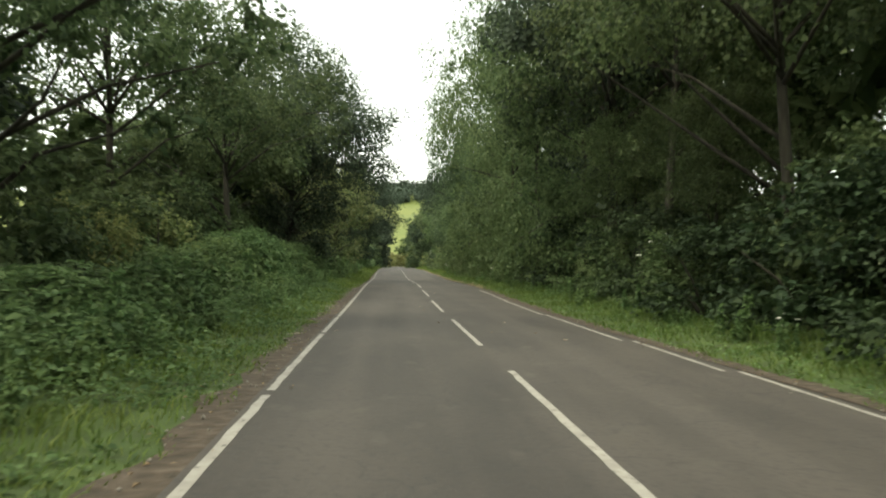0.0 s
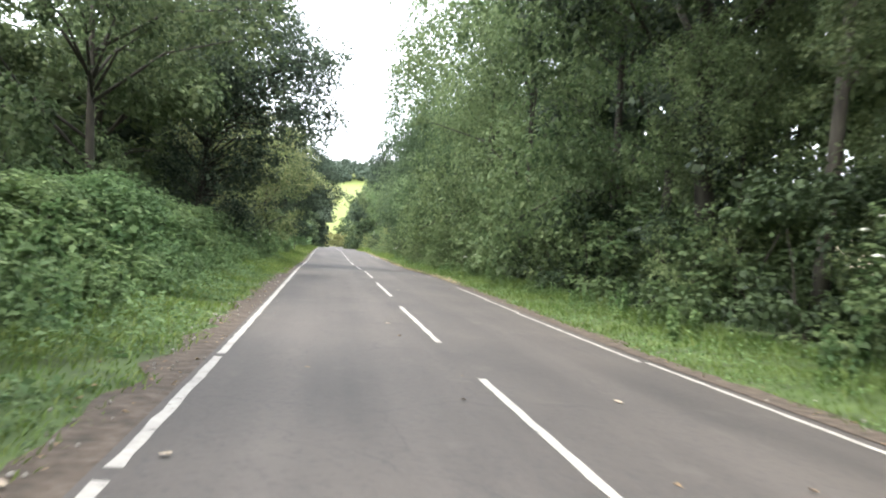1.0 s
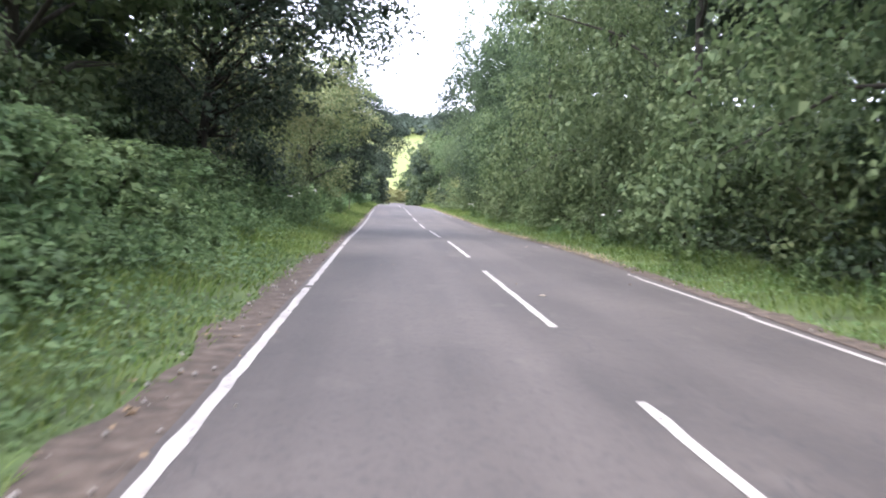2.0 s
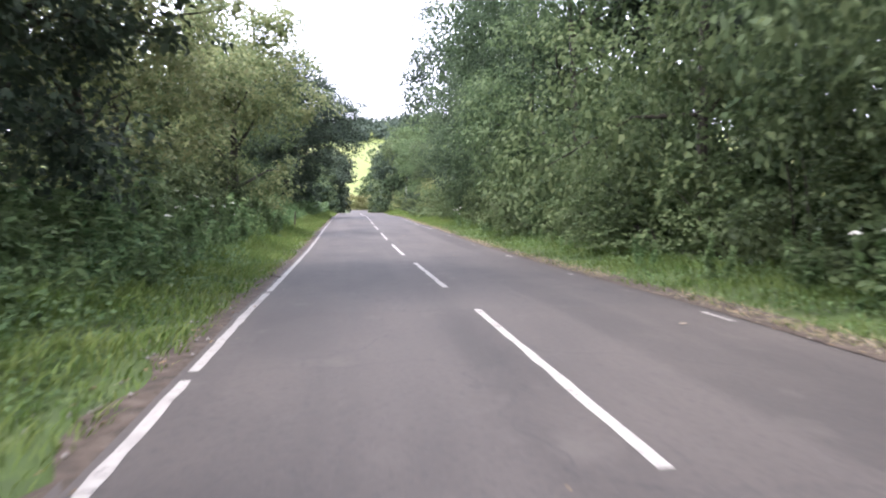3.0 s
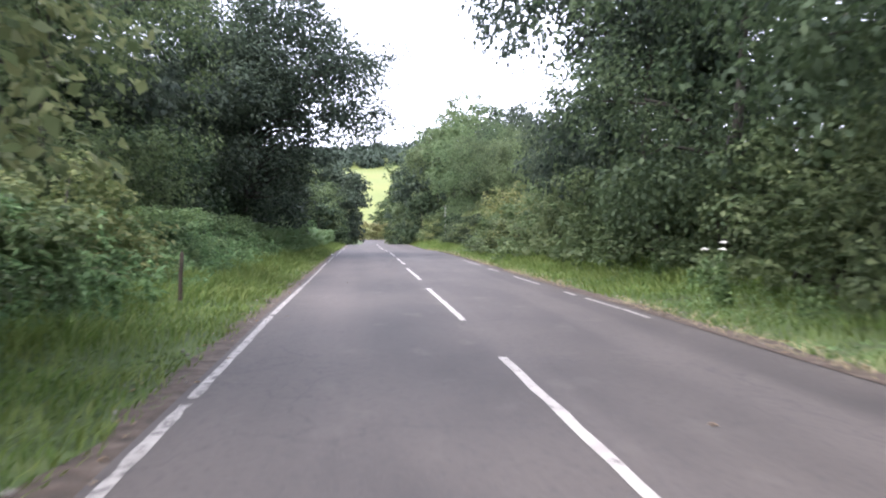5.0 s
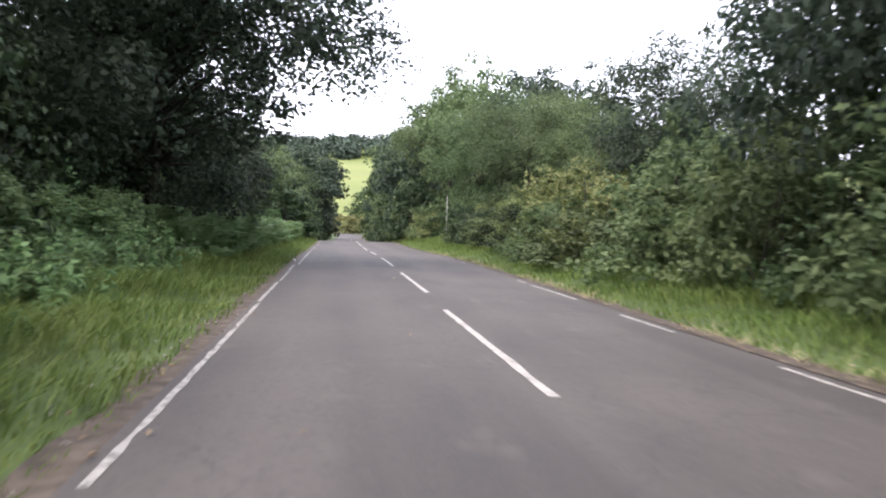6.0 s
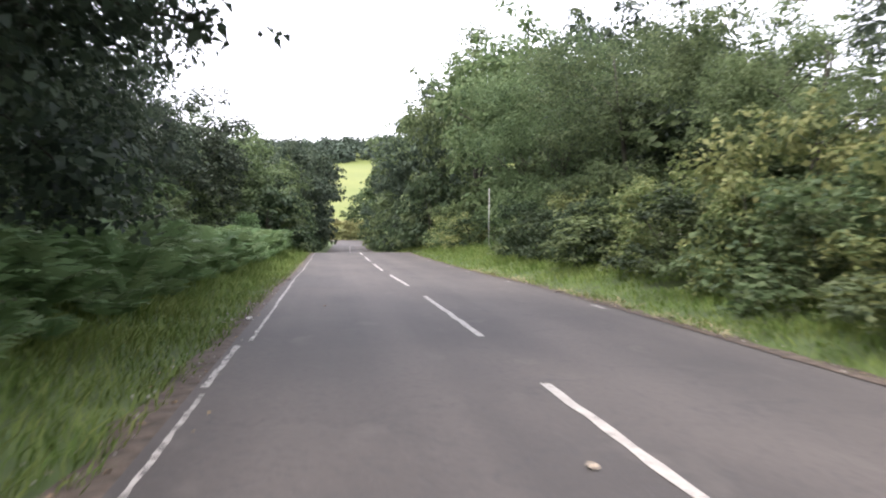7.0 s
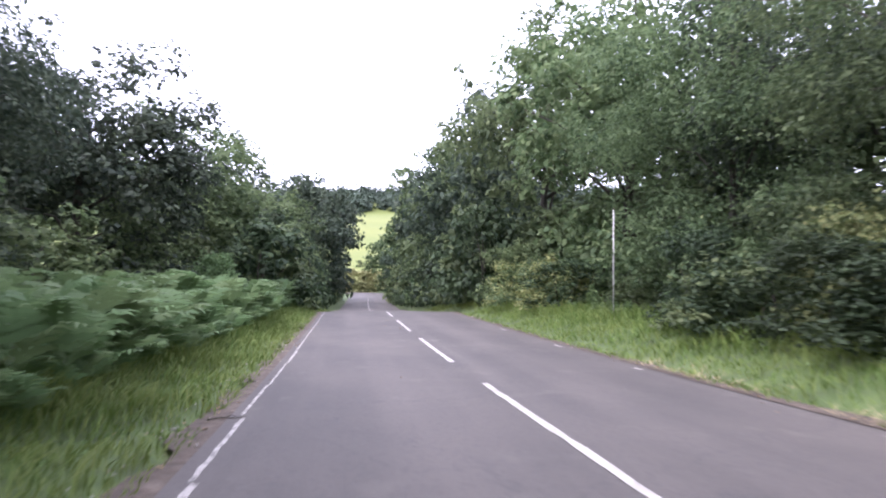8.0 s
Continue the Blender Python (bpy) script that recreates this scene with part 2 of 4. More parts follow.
def clump_leaves(rng, centres, radii, core, count, length, width, flat=0.8, sprays=10):
    """Leaves in small sprays that stand out from the shells of many clumps, with larger leaves inside."""
    area = radii ** 1.6
    deep = int(count * 0.2)
    host = rng.choice(len(centres), len(centres) * sprays, p=area / area.sum())
    outward = unit(centres[host] - core)
    d = unit(rng.normal(0, 1, (len(host), 3)) + outward * 0.6 + np.array((0, 0, 0.35)))
    squash = np.array((1, 1, flat))
    spray = centres[host] + d * (radii[host] * rng.uniform(0.5, 0.98, len(host)))[:, None] * squash
    size = radii[host] * rng.uniform(0.24, 0.48, len(host))
    pick = rng.choice(len(host), count - deep, p=size ** 2 / np.sum(size ** 2))
    e = unit(rng.normal(0, 1, (len(pick), 3)) + d[pick] * 0.55 + np.array((0, 0, 0.3)))
    reach = (0.3 + 0.75 * rng.random((len(pick), 1)) ** 0.7) * size[pick][:, None]
    at = spray[pick] + e * reach * np.array((1.15, 1.15, 0.8))
    outer = leaf_cards(rng, at, unit(e + d[pick] * 0.5), length, width)
    pick = rng.choice(len(centres), deep, p=area / area.sum())
    e = unit(rng.normal(0, 1, (deep, 3)))
    at = centres[pick] + e * (radii[pick] * rng.uniform(0.1, 0.6, deep))[:, None] * squash
    return np.concatenate([outer, leaf_cards(rng, at, e, length * 1.2, width * 1.4)])


def flower_disc(rng, c, radius):
    """A flat, lumpy umbel of tiny flowers, in one piece."""
    verts, faces = [tuple(c + np.array((0, 0, 0.02)))], []
    n = 12
    for ring, f in ((0, 0.5), (1, 1.0)):
        for k in range(n):
            a = 2 * math.pi * k / n
            r = radius * f * rng.uniform(0.75, 1.2)
            verts.append((c[0] + r * math.cos(a), c[1] + r * math.sin(a), c[2] + rng.uniform(-0.012, 0.015) - 0.02 * ring))
    for k in range(n):
        k2 = (k + 1) % n
        faces.append((0, 1 + k, 1 + k2))
        if k % 3:
            faces.append((1 + k, 1 + n + k, 1 + n + k2, 1 + k2))
    return mesh_from("flower_head", verts, faces, PETAL)


# ---- prototypes of plants ----
def make_tree(seed, name, label, leaf, leaves=11500, length=0.24, width=0.14, clumps=46, limbs=9, low=-0.75, skirt=12, fill=0.86, girth=0.75, ragged=0.3, reach=3.0, boughs=()):
    """A broad-leaved tree, 10 m high with a crown of 4.2 m radius: trunk, limbs and a crown of leaves."""
    rng = np.random.default_rng(seed)
    root = new(name)
    core = np.array((0, 0, 6.0))
    size = np.array((4.2, 4.2, 4.0))
    d = unit(rng.normal(0, 1, (clumps * 3, 3)))
    d = d[d[:, 2] > low][:clumps]
    f = rng.uniform(0.5, 0.9, (len(d), 1))
    radii = rng.uniform(0.85, 1.5, len(d))
    stray = rng.random(len(d)) < ragged
    f[stray] = rng.uniform(0.9, 1.04, (int(stray.sum()), 1))
    radii[stray] = rng.uniform(0.4, 0.75, int(stray.sum()))
    centres = core + d * f * size
    if skirt:
        a = rng.uniform(0, 6.283, skirt)
        r = rng.uniform(0.4 * reach, reach, skirt)
        centres = np.concatenate([centres, np.column_stack([np.cos(a) * r, np.sin(a) * r, rng.uniform(1.2, 3.2, skirt)])])
        radii = np.concatenate([radii, rng.uniform(0.8, 1.2, skirt)])
    if boughs:
        centres = np.concatenate([centres, np.array([b[:3] for b in boughs])])
        radii = np.concatenate([radii, np.array([b[3] for b in boughs])])
    shell = clump_leaves(rng, centres, radii, core, int(leaves * fill), length, width)
    inner = core + unit(rng.normal(0, 1, (int(leaves * (1 - fill)), 3))) * rng.uniform(0.1, 0.6, (int(leaves * (1 - fill)), 1)) * size
    inside = leaf_cards(rng, inner, unit(inner - core), length * 1.1, width * 1.25)
    part("crown", quads_mesh("crown", np.concatenate([shell, inside]), leaf), root)
    lean = rng.normal(0, 0.18, 2)
    pts = [(0, 0, -0.3), (lean[0] * 0.3, lean[1] * 0.3, 1.2), (lean[0], lean[1], 3.2), (lean[0] * 1.5, lean[1] * 1.7, 5.4), (lean[0] * 1.2, lean[1] * 2.4, 7.8)]
    v, fc = tube(pts, [g * girth for g in (0.34, 0.24, 0.2, 0.14, 0.05)], 9)
    part("trunk", mesh_from("trunk", v, fc, BARK, True), root)
    order = list(rng.permutation(len(centres) - len(boughs))[:limbs]) + list(range(len(centres) - len(boughs), len(centres)))
    for i in order:
        c = centres[i]
        h = min(max(c[2] - rng.uniform(1.0, 2.8), 1.9), 6.4)
        if i >= len(centres) - len(boughs):
            h = boughs[i - len(centres) + len(boughs)][4]
        start = Vector((lean[0], lean[1], h))
        end = Vector(c)
        mid = start.lerp(end, 0.5) + Vector((rng.normal(0, 0.25), rng.normal(0, 0.25), 0.35))
        v, fc = tube([start, start.lerp(mid, 0.6), mid, mid.lerp(end, 0.6), end], [g * girth for g in (0.1, 0.08, 0.055, 0.032, 0.012)], 6)
        part("limb", mesh_from("limb", v, fc, BARK, True), root)
    return tagged(root, label, "tree")


def make_shrub(seed, name, label, leaf, leaves=2750, length=0.126, width=0.082, clumps=26, flowers=0):
    """A dense roadside shrub, 3 m high and 1.5 m in radius: stems and foliage down to the ground."""
    rng = np.random.default_rng(seed)
    root = new(name)
    core = np.array((0, 0, 1.3))
    d = unit(rng.normal(0, 1, (clumps, 3)))
    d[:, 2] = np.where(d[:, 2] < -0.75, -d[:, 2], d[:, 2])
    centres = core + d * rng.uniform(0.45, 0.85, (clumps, 1)) * np.array((1.4, 1.4, 1.55))
    centres[:, 2] = np.maximum(centres[:, 2], 0.35)
    radii = rng.uniform(0.3, 0.62, clumps)
    a = np.arange(9) * 0.698 + rng.uniform(-0.2, 0.2, 9)
    centres = np.concatenate([centres, np.column_stack([np.cos(a) * 1.15, np.sin(a) * 1.15, rng.uniform(0.25, 0.6, 9)])])
    radii = np.concatenate([radii, rng.uniform(0.4, 0.6, 9)])
    co = clump_leaves(rng, centres, radii, core, leaves, length, width)
    co[:, :, 2] = np.maximum(co[:, :, 2], 0.01 + 0.02 * rng.random((len(co), 4)))
    part("foliage", quads_mesh("foliage", co, leaf), root)
    for i in range(3):
        c = Vector(centres[i])
        a = rng.uniform(0, 6.28)
        s = Vector((0.2 * math.cos(a), 0.2 * math.sin(a), -0.15))
        m = s.lerp(c, 0.5) + Vector((0, 0, 0.25))
        v, fc = tube([s, m, c], (0.035, 0.025, 0.008), 4)
        part("stem", mesh_from("stem", v, fc, BARK, True), root)
    for i in range(flowers):
        k = rng.integers(0, clumps)
        o = unit(centres[k] - core)
        c = centres[k] + o * radii[k] * 1.05 + np.array((0, 0, 0.05))
        part("flower_head", flower_disc(rng, c, 0.075), root, "flat cream-white flower head")
    return tagged(root, label, "shrub")


def make_bracken(seed):
    """A bracken plant about 1.2 m high: bare stalks, and blades that arch over with toothed leaflets."""
    rng = np.random.default_rng(seed)
    root = new("bracken")
    up = np.array((0, 0, 1.0))
    for k in range(5):
        az = 2 * math.pi * k / 5 + rng.uniform(-0.4, 0.4)
        reach, top = rng.uniform(0.55, 0.95), rng.uniform(0.7, 1.2)
        out = np.array((math.cos(az), math.sin(az), 0))
        side = np.array((-math.sin(az), math.cos(az), 0))
        verts, faces = [], []

        def along(u):
            return out * reach * u ** 1.7 + up * top * (1.75 * u - 0.35 * u ** 2 - 0.5 * u ** 3)

        pairs = 11
        marks = [0.0, 0.18]
        for j in range(pairs):
            u = 0.36 + 0.64 * (j + 0.5) / pairs
            marks += [u - 0.016, u + 0.016]
        for j, u in enumerate(marks):
            p = along(u) - up * (0.05 if j == 0 else 0)
            wide = 0.008 * (1.1 - u)
            verts += [p - side * wide, p + side * wide]
            if j:
                n = 2 * j
                faces.append((n - 2, n - 1, n + 1, n))
        for j in range(pairs):
            u = 0.36 + 0.64 * (j + 0.5) / pairs
            at = along(u)
            ahead = unit(along(u + 0.02) - at)
            flatly = unit(np.cross(side, ahead))
            long = 0.46 * (1.02 - (j + 0.5) / pairs) ** 0.75 * rng.uniform(0.85, 1.1)
            low_end, high_end = 2 * (2 + 2 * j), 2 * (3 + 2 * j)
            for sgn in (-1, 1):
                d = unit(side * sgn + ahead * 0.4 + flatly * rng.normal(0.0, 0.12))
                cross = unit(np.cross(flatly, d)) * sgn
                e = 1 if sgn > 0 else 0
                before = (low_end + e, high_end + e)
                for i in range(1, 5):
                    f = i / 5
                    half = (0.056 * (1 - f) ** 0.6 * (1.25 if i % 2 else 0.6)) * (0.5 + long)
                    p = at + d * long * f - up * 0.16 * long * f * f
                    m = len(verts)
                    verts += [p - cross * half, p + cross * half]
                    faces.append((*before, m + 1, m))
                    before = (m, m + 1)
                verts.append(at + d * long - up * 0.16 * long)
                faces.append((*before, len(verts) - 1))
        part("frond", mesh_from("frond", verts, faces, LEAF_FERN), root)
    return tagged(root, "green bracken fern with arching fronds on the verge", "fern", "bracken along the verge")


def make_weed(seed, umbels=0):
    """A clump of nettles and rough weeds about 1 m high; some carry white umbels."""
    rng = np.random.default_rng(seed)
    root = new("cow_parsley" if umbels else "nettle_clump")
    rows, heads = [], []
    for k in range(5):
        az, far = rng.uniform(0, 6.28), rng.uniform(0.05, 0.42)
        foot = np.array((math.cos(az) * far, math.sin(az) * far, 0))
        h = rng.uniform(0.55, 1.05)
        top = foot * 1.35 + np.array((rng.normal(0, 0.06), rng.normal(0, 0.06), h))
        n = 46
        s = rng.uniform(0.12, 1, (n, 1))
        spin = rng.uniform(0, 6.28, n)
        out = np.column_stack([np.cos(spin), np.sin(spin), np.zeros(n)])
        at = foot + (top - foot) * s + out * 0.085 * (1.25 - s)
        rows.append(leaf_cards(rng, at, out * 0.5 + np.array((0, 0, 0.5)), 0.16, 0.075))
        v, fc = tube([tuple(foot - np.array((0, 0, 0.05))), tuple(foot + (top - foot) * 0.5), tuple(top)], (0.007, 0.006, 0.003), 4)
        part("stem", mesh_from("stem", v, fc, STEM), root)
        if k < umbels:
            heads.append(top + np.array((0, 0, 0.12)))
    part("leaves", quads_mesh("leaves", np.concatenate(rows), LEAF_NETTLE), root)
    for c in heads:
        part("flower_head", flower_disc(rng, c, 0.075), root, "white umbel of tiny flowers")
    if umbels:
        return tagged(root, "cow parsley with white flower heads among nettles", "wild flower", "weeds on the verge")
    return tagged(root, "clump of green nettles and weeds on the verge", "weed", "weeds on the verge")


# ---- the lie of the land ----
_PY = (-400, -10, 0, 9, 16, 27, 33, 36, 42, 48, 54, 60, 64, 72, 84, 92, 99, 105, 110, 117, 124, 131, 150, 175, 200, 225, 262, 420)
_PZ = (0.03, 0.03, 0.03, 0.0, 0.01, 0.04, 0.045, 0.005, -0.05, -0.085, -0.075, -0.035, 0.01, 0.01, 0.025, 0.04, 0.026, -0.05, -0.085, -0.11, -0.1, -0.1, -0.75, -1.5, -1.5, -1.2, -0.5, -0.5)


def road_z(y):
    return np.interp(y, _PY, _PZ)


def road_x(y):
    y = np.asarray(y, float)
    return 0.00014 * np.maximum(0, y - 120) ** 2 - 0.03 * np.maximum(0, y - 236) ** 2


def land_z(x, y):
    """Height of the ground: the road's level, low banks beside it, and the hill beyond."""
    x, y = np.asarray(x, float), np.asarray(y, float)
    off = x - road_x(np.minimum(y, 262))
    z = road_z(y) - 0.03
    z = z + np.where(off > 3.2, 0.25 * np.clip((off - 3.2) / 3, 0, 1) + np.where(y > 95, 0.22, 0) * np.clip((off - 2.9) / 1.2, 0, 1), 0)
    z = z + np.where(off < -3.4, 0.3 * np.clip((-off - 3.4) / 3, 0, 1), 0)
    hill = np.interp(y, (246, 262, 420, 600, 660, 760, 1400), (0, 2.0, 20, 38.5, 52, 57, 60))
    z = z + hill * (1 + 0.06 * np.sin(x * 0.006 + 0.4))
    under = (np.abs(off) < 2.8) & (y < 264)
    return np.where(under, z - 0.12, z)


# ---- setting ----
def build_ground():
    xs = np.unique(np.concatenate([np.linspace(-1600, -60, 30), np.linspace(-60, -8, 20), np.linspace(-8, 8, 65), np.linspace(8, 60, 20), np.linspace(60, 1600, 30)]))
    ys = np.unique(np.concatenate([np.linspace(-400, -40, 14), np.linspace(-40, 264, 153), np.linspace(266, 520, 60), np.linspace(540, 1800, 40)]))
    gx, gy = np.meshgrid(xs, ys)
    gz = land_z(gx, gy)
    rough = np.where(np.abs(gx - road_x(np.minimum(gy, 262))) > 3.3, 0.05, 0.0)
    gz = gz + rough * np.sin(gx * 2.1 + gy * 1.3) * np.sin(gy * 1.7 - gx)
    v = np.column_stack([gx.ravel(), gy.ravel(), gz.ravel()])
    w = len(xs)
    f = [(r * w + c, r * w + c + 1, (r + 1) * w + c + 1, (r + 1) * w + c) for r in range(len(ys) - 1) for c in range(w - 1)]
    return tagged(new("ground", mesh_from("ground", v, f, GROUND, True)), "green verge and meadow ground rising to a bright hillside field", "ground", kind="structure")


def strip(name, ys, left, right, z, mat, thick=0.0):
    """A strip along the road between the offsets left(y) and right(y), z above the road."""
    v, f = [], []
    for y in ys:
        a, b = left(y), right(y)
        cx, cz = float(road_x(y)), float(road_z(y))
        for o in (a, a + (b - a) / 3, a + 2 * (b - a) / 3, b):
            v.append((cx + o, y, cz + z + 0.012 * (1 - (o / 2.8) ** 2)))
        if thick:
            v.append((cx + b, y, cz - thick))
            v.append((cx + a, y, cz - thick))
    w = 6 if thick else 4
    for i in range(len(ys) - 1):
        for k in range(w if thick else w - 1):
            a, b = i * w + k, i * w + (k + 1) % w
            f.append((a, b, b + w, a + w))
    return mesh_from(name, v, f, mat)


def wobble(y, seed, size):
    return size * noise.noise(Vector((y * 0.9, seed, 0))) + size * 0.6 * noise.noise(Vector((y * 3.1, seed, 4)))


def right_line(y):
    """Offset of the right-hand edge line, which strays in and out along the lane."""
    return float(np.interp(y, (-10, -5, 0, 4, 12, 18, 24, 58, 66, 76, 84, 96), (2.86, 2.82, 2.6, 2.47, 2.39, 2.46, 2.54, 2.5, 2.38, 2.4, 2.5, 2.57)))


build_ground()
road_ys = list(np.arange(-60, 262, 1.0))
road = new("road", strip("road", road_ys, lambda y: -2.74 + wobble(y, 1, 0.07), lambda y: right_line(y) + 0.28 + wobble(y, 2, 0.07), 0.0, ASPHALT, 0.1))
tagged(road, "grey worn asphalt country road with white lines", "road", kind="structure")
soil_left = new("soil_margin", strip("soil_margin", list(np.arange(-30, 135, 0.4)), lambda y: -3.0 - (0.08 if y < 26 else -0.06) + wobble(y, 7, 0.22), lambda y: -2.68, 0.0, SOIL))
tagged(soil_left, "brown bare soil beside the road edge", "soil", kind="structure")
soil_right = new("soil_margin", strip("soil_margin", list(np.arange(-30, 135, 0.4)), lambda y: right_line(y) + 0.16, lambda y: right_line(y) + (0.42 if y < 80 else 0.34) + abs(wobble(y, 9, 0.35)) + 0.3 * math.exp(-((y - 38) / 12) ** 2), 0.008, SOIL))
tagged(soil_right, "brown bare soil beside the road edge", "soil", kind="structure")



# ---- trees ----
ASH = [make_tree(10 + i, "ash_tree", "tall leafy green roadside tree with dense crown", LEAF_ASH) for i in range(3)]
OAK = [make_tree(20 + i, "oak_tree", "dark-leaved oak with branches over the road", LEAF_OAK, 14000, 0.21, 0.14, 56) for i in range(2)]
MAPLE = [make_tree(30, "maple_tree", "yellowish-green tree at the roadside", LEAF_FIELD_MAPLE, 16000, 0.17, 0.108)]
HAZELT = [make_tree(40 + i, "hazel_tree", "bright green leafy tree above the hedge", LEAF_HAZEL, 11500, 0.24, 0.15, 52) for i in range(2)]
OAK_HIGH = [make_tree(25, "oak_tree", "tall dark-leaved oak with a high crown over the road", LEAF_OAK, 25000, 0.14, 0.092, 64, 12, -0.3, 7, 0.93, 0.8, 0.12, 1.4)]
ASH_HIGH = [make_tree(15 + i, "ash_tree", "tall roadside tree with bare trunk and thin crown", LEAF_ASH, 17000, 0.13, 0.084, 44, 13, -0.5, 0, 0.95, 0.5) for i in range(2)]
ASH_FINE = [make_tree(45 + i, "ash_tree", "tall leafy green roadside tree with dense crown", LEAF_ASH, 33000, 0.114, 0.066, skirt=30, girth=0.45) for i in range(2)]
HAZEL_FINE = [make_tree(48 + i, "hazel_tree", "bright green leafy tree above the hedge", LEAF_HAZEL, 33000, 0.114, 0.07, 52, skirt=30, girth=0.45) for i in range(2)]
ROAD_OAK = [make_tree(26, "oak_tree", "large dark oak with long boughs reaching over the road", LEAF_OAK, 60000, 0.112, 0.077, 74, 10, -0.4, 24, 0.78, 0.45, 0.12, 2.1,
                      ((2.7, -0.7, 4.9, 0.8, 4.2), (3.4, 0.2, 5.8, 0.75, 4.4), (3.8, 0.7, 6.3, 0.65, 4.6), (2.9, 1.2, 5.1, 0.8, 4.0), (3.7, -0.7, 6.6, 0.8, 5.0), (3.3, 0.4, 6.9, 1.0, 5.2), (2.5, -1.4, 4.3, 0.6, 3.6), (4.3, -0.1, 7.0, 0.7, 5.4),
                       (1.85, 0.0, 3.1, 0.65, 2.4), (1.8, 0.9, 3.6, 0.7, 2.8), (1.9, -0.7, 3.9, 0.7, 3.0), (1.5, 0.3, 2.6, 0.7, 2.1), (1.2, 1.2, 2.9, 0.85, 2.3), (1.1, -1.0, 3.2, 0.85, 2.5), (2.35, 0.3, 2.75, 0.6, 2.3), (0.5, -1.8, 2.6, 1.0, 2.2), (-0.6, -1.6, 3.2, 1.1, 2.6), (1.2, -1.6, 3.6, 1.0, 2.9), (0.2, -2.0, 4.3, 1.1, 3.4), (1.6, -1.2, 4.6, 0.9, 3.7), (-1.1, -1.2, 2.2, 1.0, 1.8), (1.5, 0.2, 3.9, 1.0, 3.0), (2.3, -0.6, 3.2, 0.6, 2.5), (2.4, 0.8, 3.4, 0.6, 2.7), (0.9, 0.2, 2.3, 0.85, 1.9), (1.9, 0.4, 4.4, 0.7, 3.4)))]
SPREADING_ASH = [make_tree(17, "ash_tree", "roadside tree with long bare boughs over the verge", LEAF_ASH, 26000, 0.15, 0.092, 50, 8, -0.5, 0, 0.93, 0.55, 0.3, 3.0,
                           ((3.0, -1.0, 2.9, 0.6, 1.1), (3.8, 0.2, 4.1, 0.7, 2.2), (3.4, -1.8, 5.2, 0.8, 3.0), (3.9, 0.9, 6.0, 0.8, 3.6), (2.4, -2.6, 3.6, 0.6, 1.8), (4.3, -0.6, 6.9, 0.8, 4.2)))]
SHADE_FINE = [make_tree(46, "hornbeam_tree", "dark green leafy tree with foliage down to the hedge", LEAF_SHADE, 34000, 0.112, 0.066, 54, skirt=30, girth=0.45)]
OAK_DENSE = [make_tree(27, "oak_tree", "dense dark oak beside the road", LEAF_OAK, 29000, 0.14, 0.094, 80, 9, -0.75, 14, 0.84, 0.6, 0.15)]
MID_ASH = [make_tree(58 + i, "ash_tree", "leafy green tree further along the road", LEAF_ASH, 8500, 0.29, 0.18, 44, 5) for i in range(2)]
MID_OAK = [make_tree(65, "oak_tree", "dark-leaved tree further along the road", LEAF_OAK, 8500, 0.29, 0.18, 44, 5)]
FAR_ASH = [make_tree(50 + i, "ash_tree", "leafy green tree further along the road", LEAF_ASH, 2900, 0.5, 0.32, 40, 4) for i in range(2)]
FAR_OAK = [make_tree(55, "oak_tree", "dark-leaved tree further back in the wood", LEAF_OAK, 2900, 0.5, 0.32, 40, 4)]
used = {}


def put_plant(kinds, x, y, sx, sz, turn, key):
    """Stand the first of a kind at its place, and copies of it at the others."""
    ob = kinds[key % len(kinds)]
    m = Matrix.LocRotScale((x, y, float(land_z(x, y)) - 0.02), Euler((0.05 * math.sin(turn * 5), 0.05 * math.cos(turn * 3), turn)), (sx, sx, sz))
    if ob.name not in used:
        used[ob.name] = True
        ob.matrix_basis = m
        return ob
    q = copy_thing(ob, Matrix())
    q.matrix_basis = m
    return q


def tree(kinds, x, y, height, radius, key=0):
    turn = 0.0 if kinds in (ROAD_OAK, SPREADING_ASH) else (x * 12.9 + y * 7.3) % 6.28
    return put_plant(kinds, x, y, radius / 4.2, height / 10.0, turn, key)


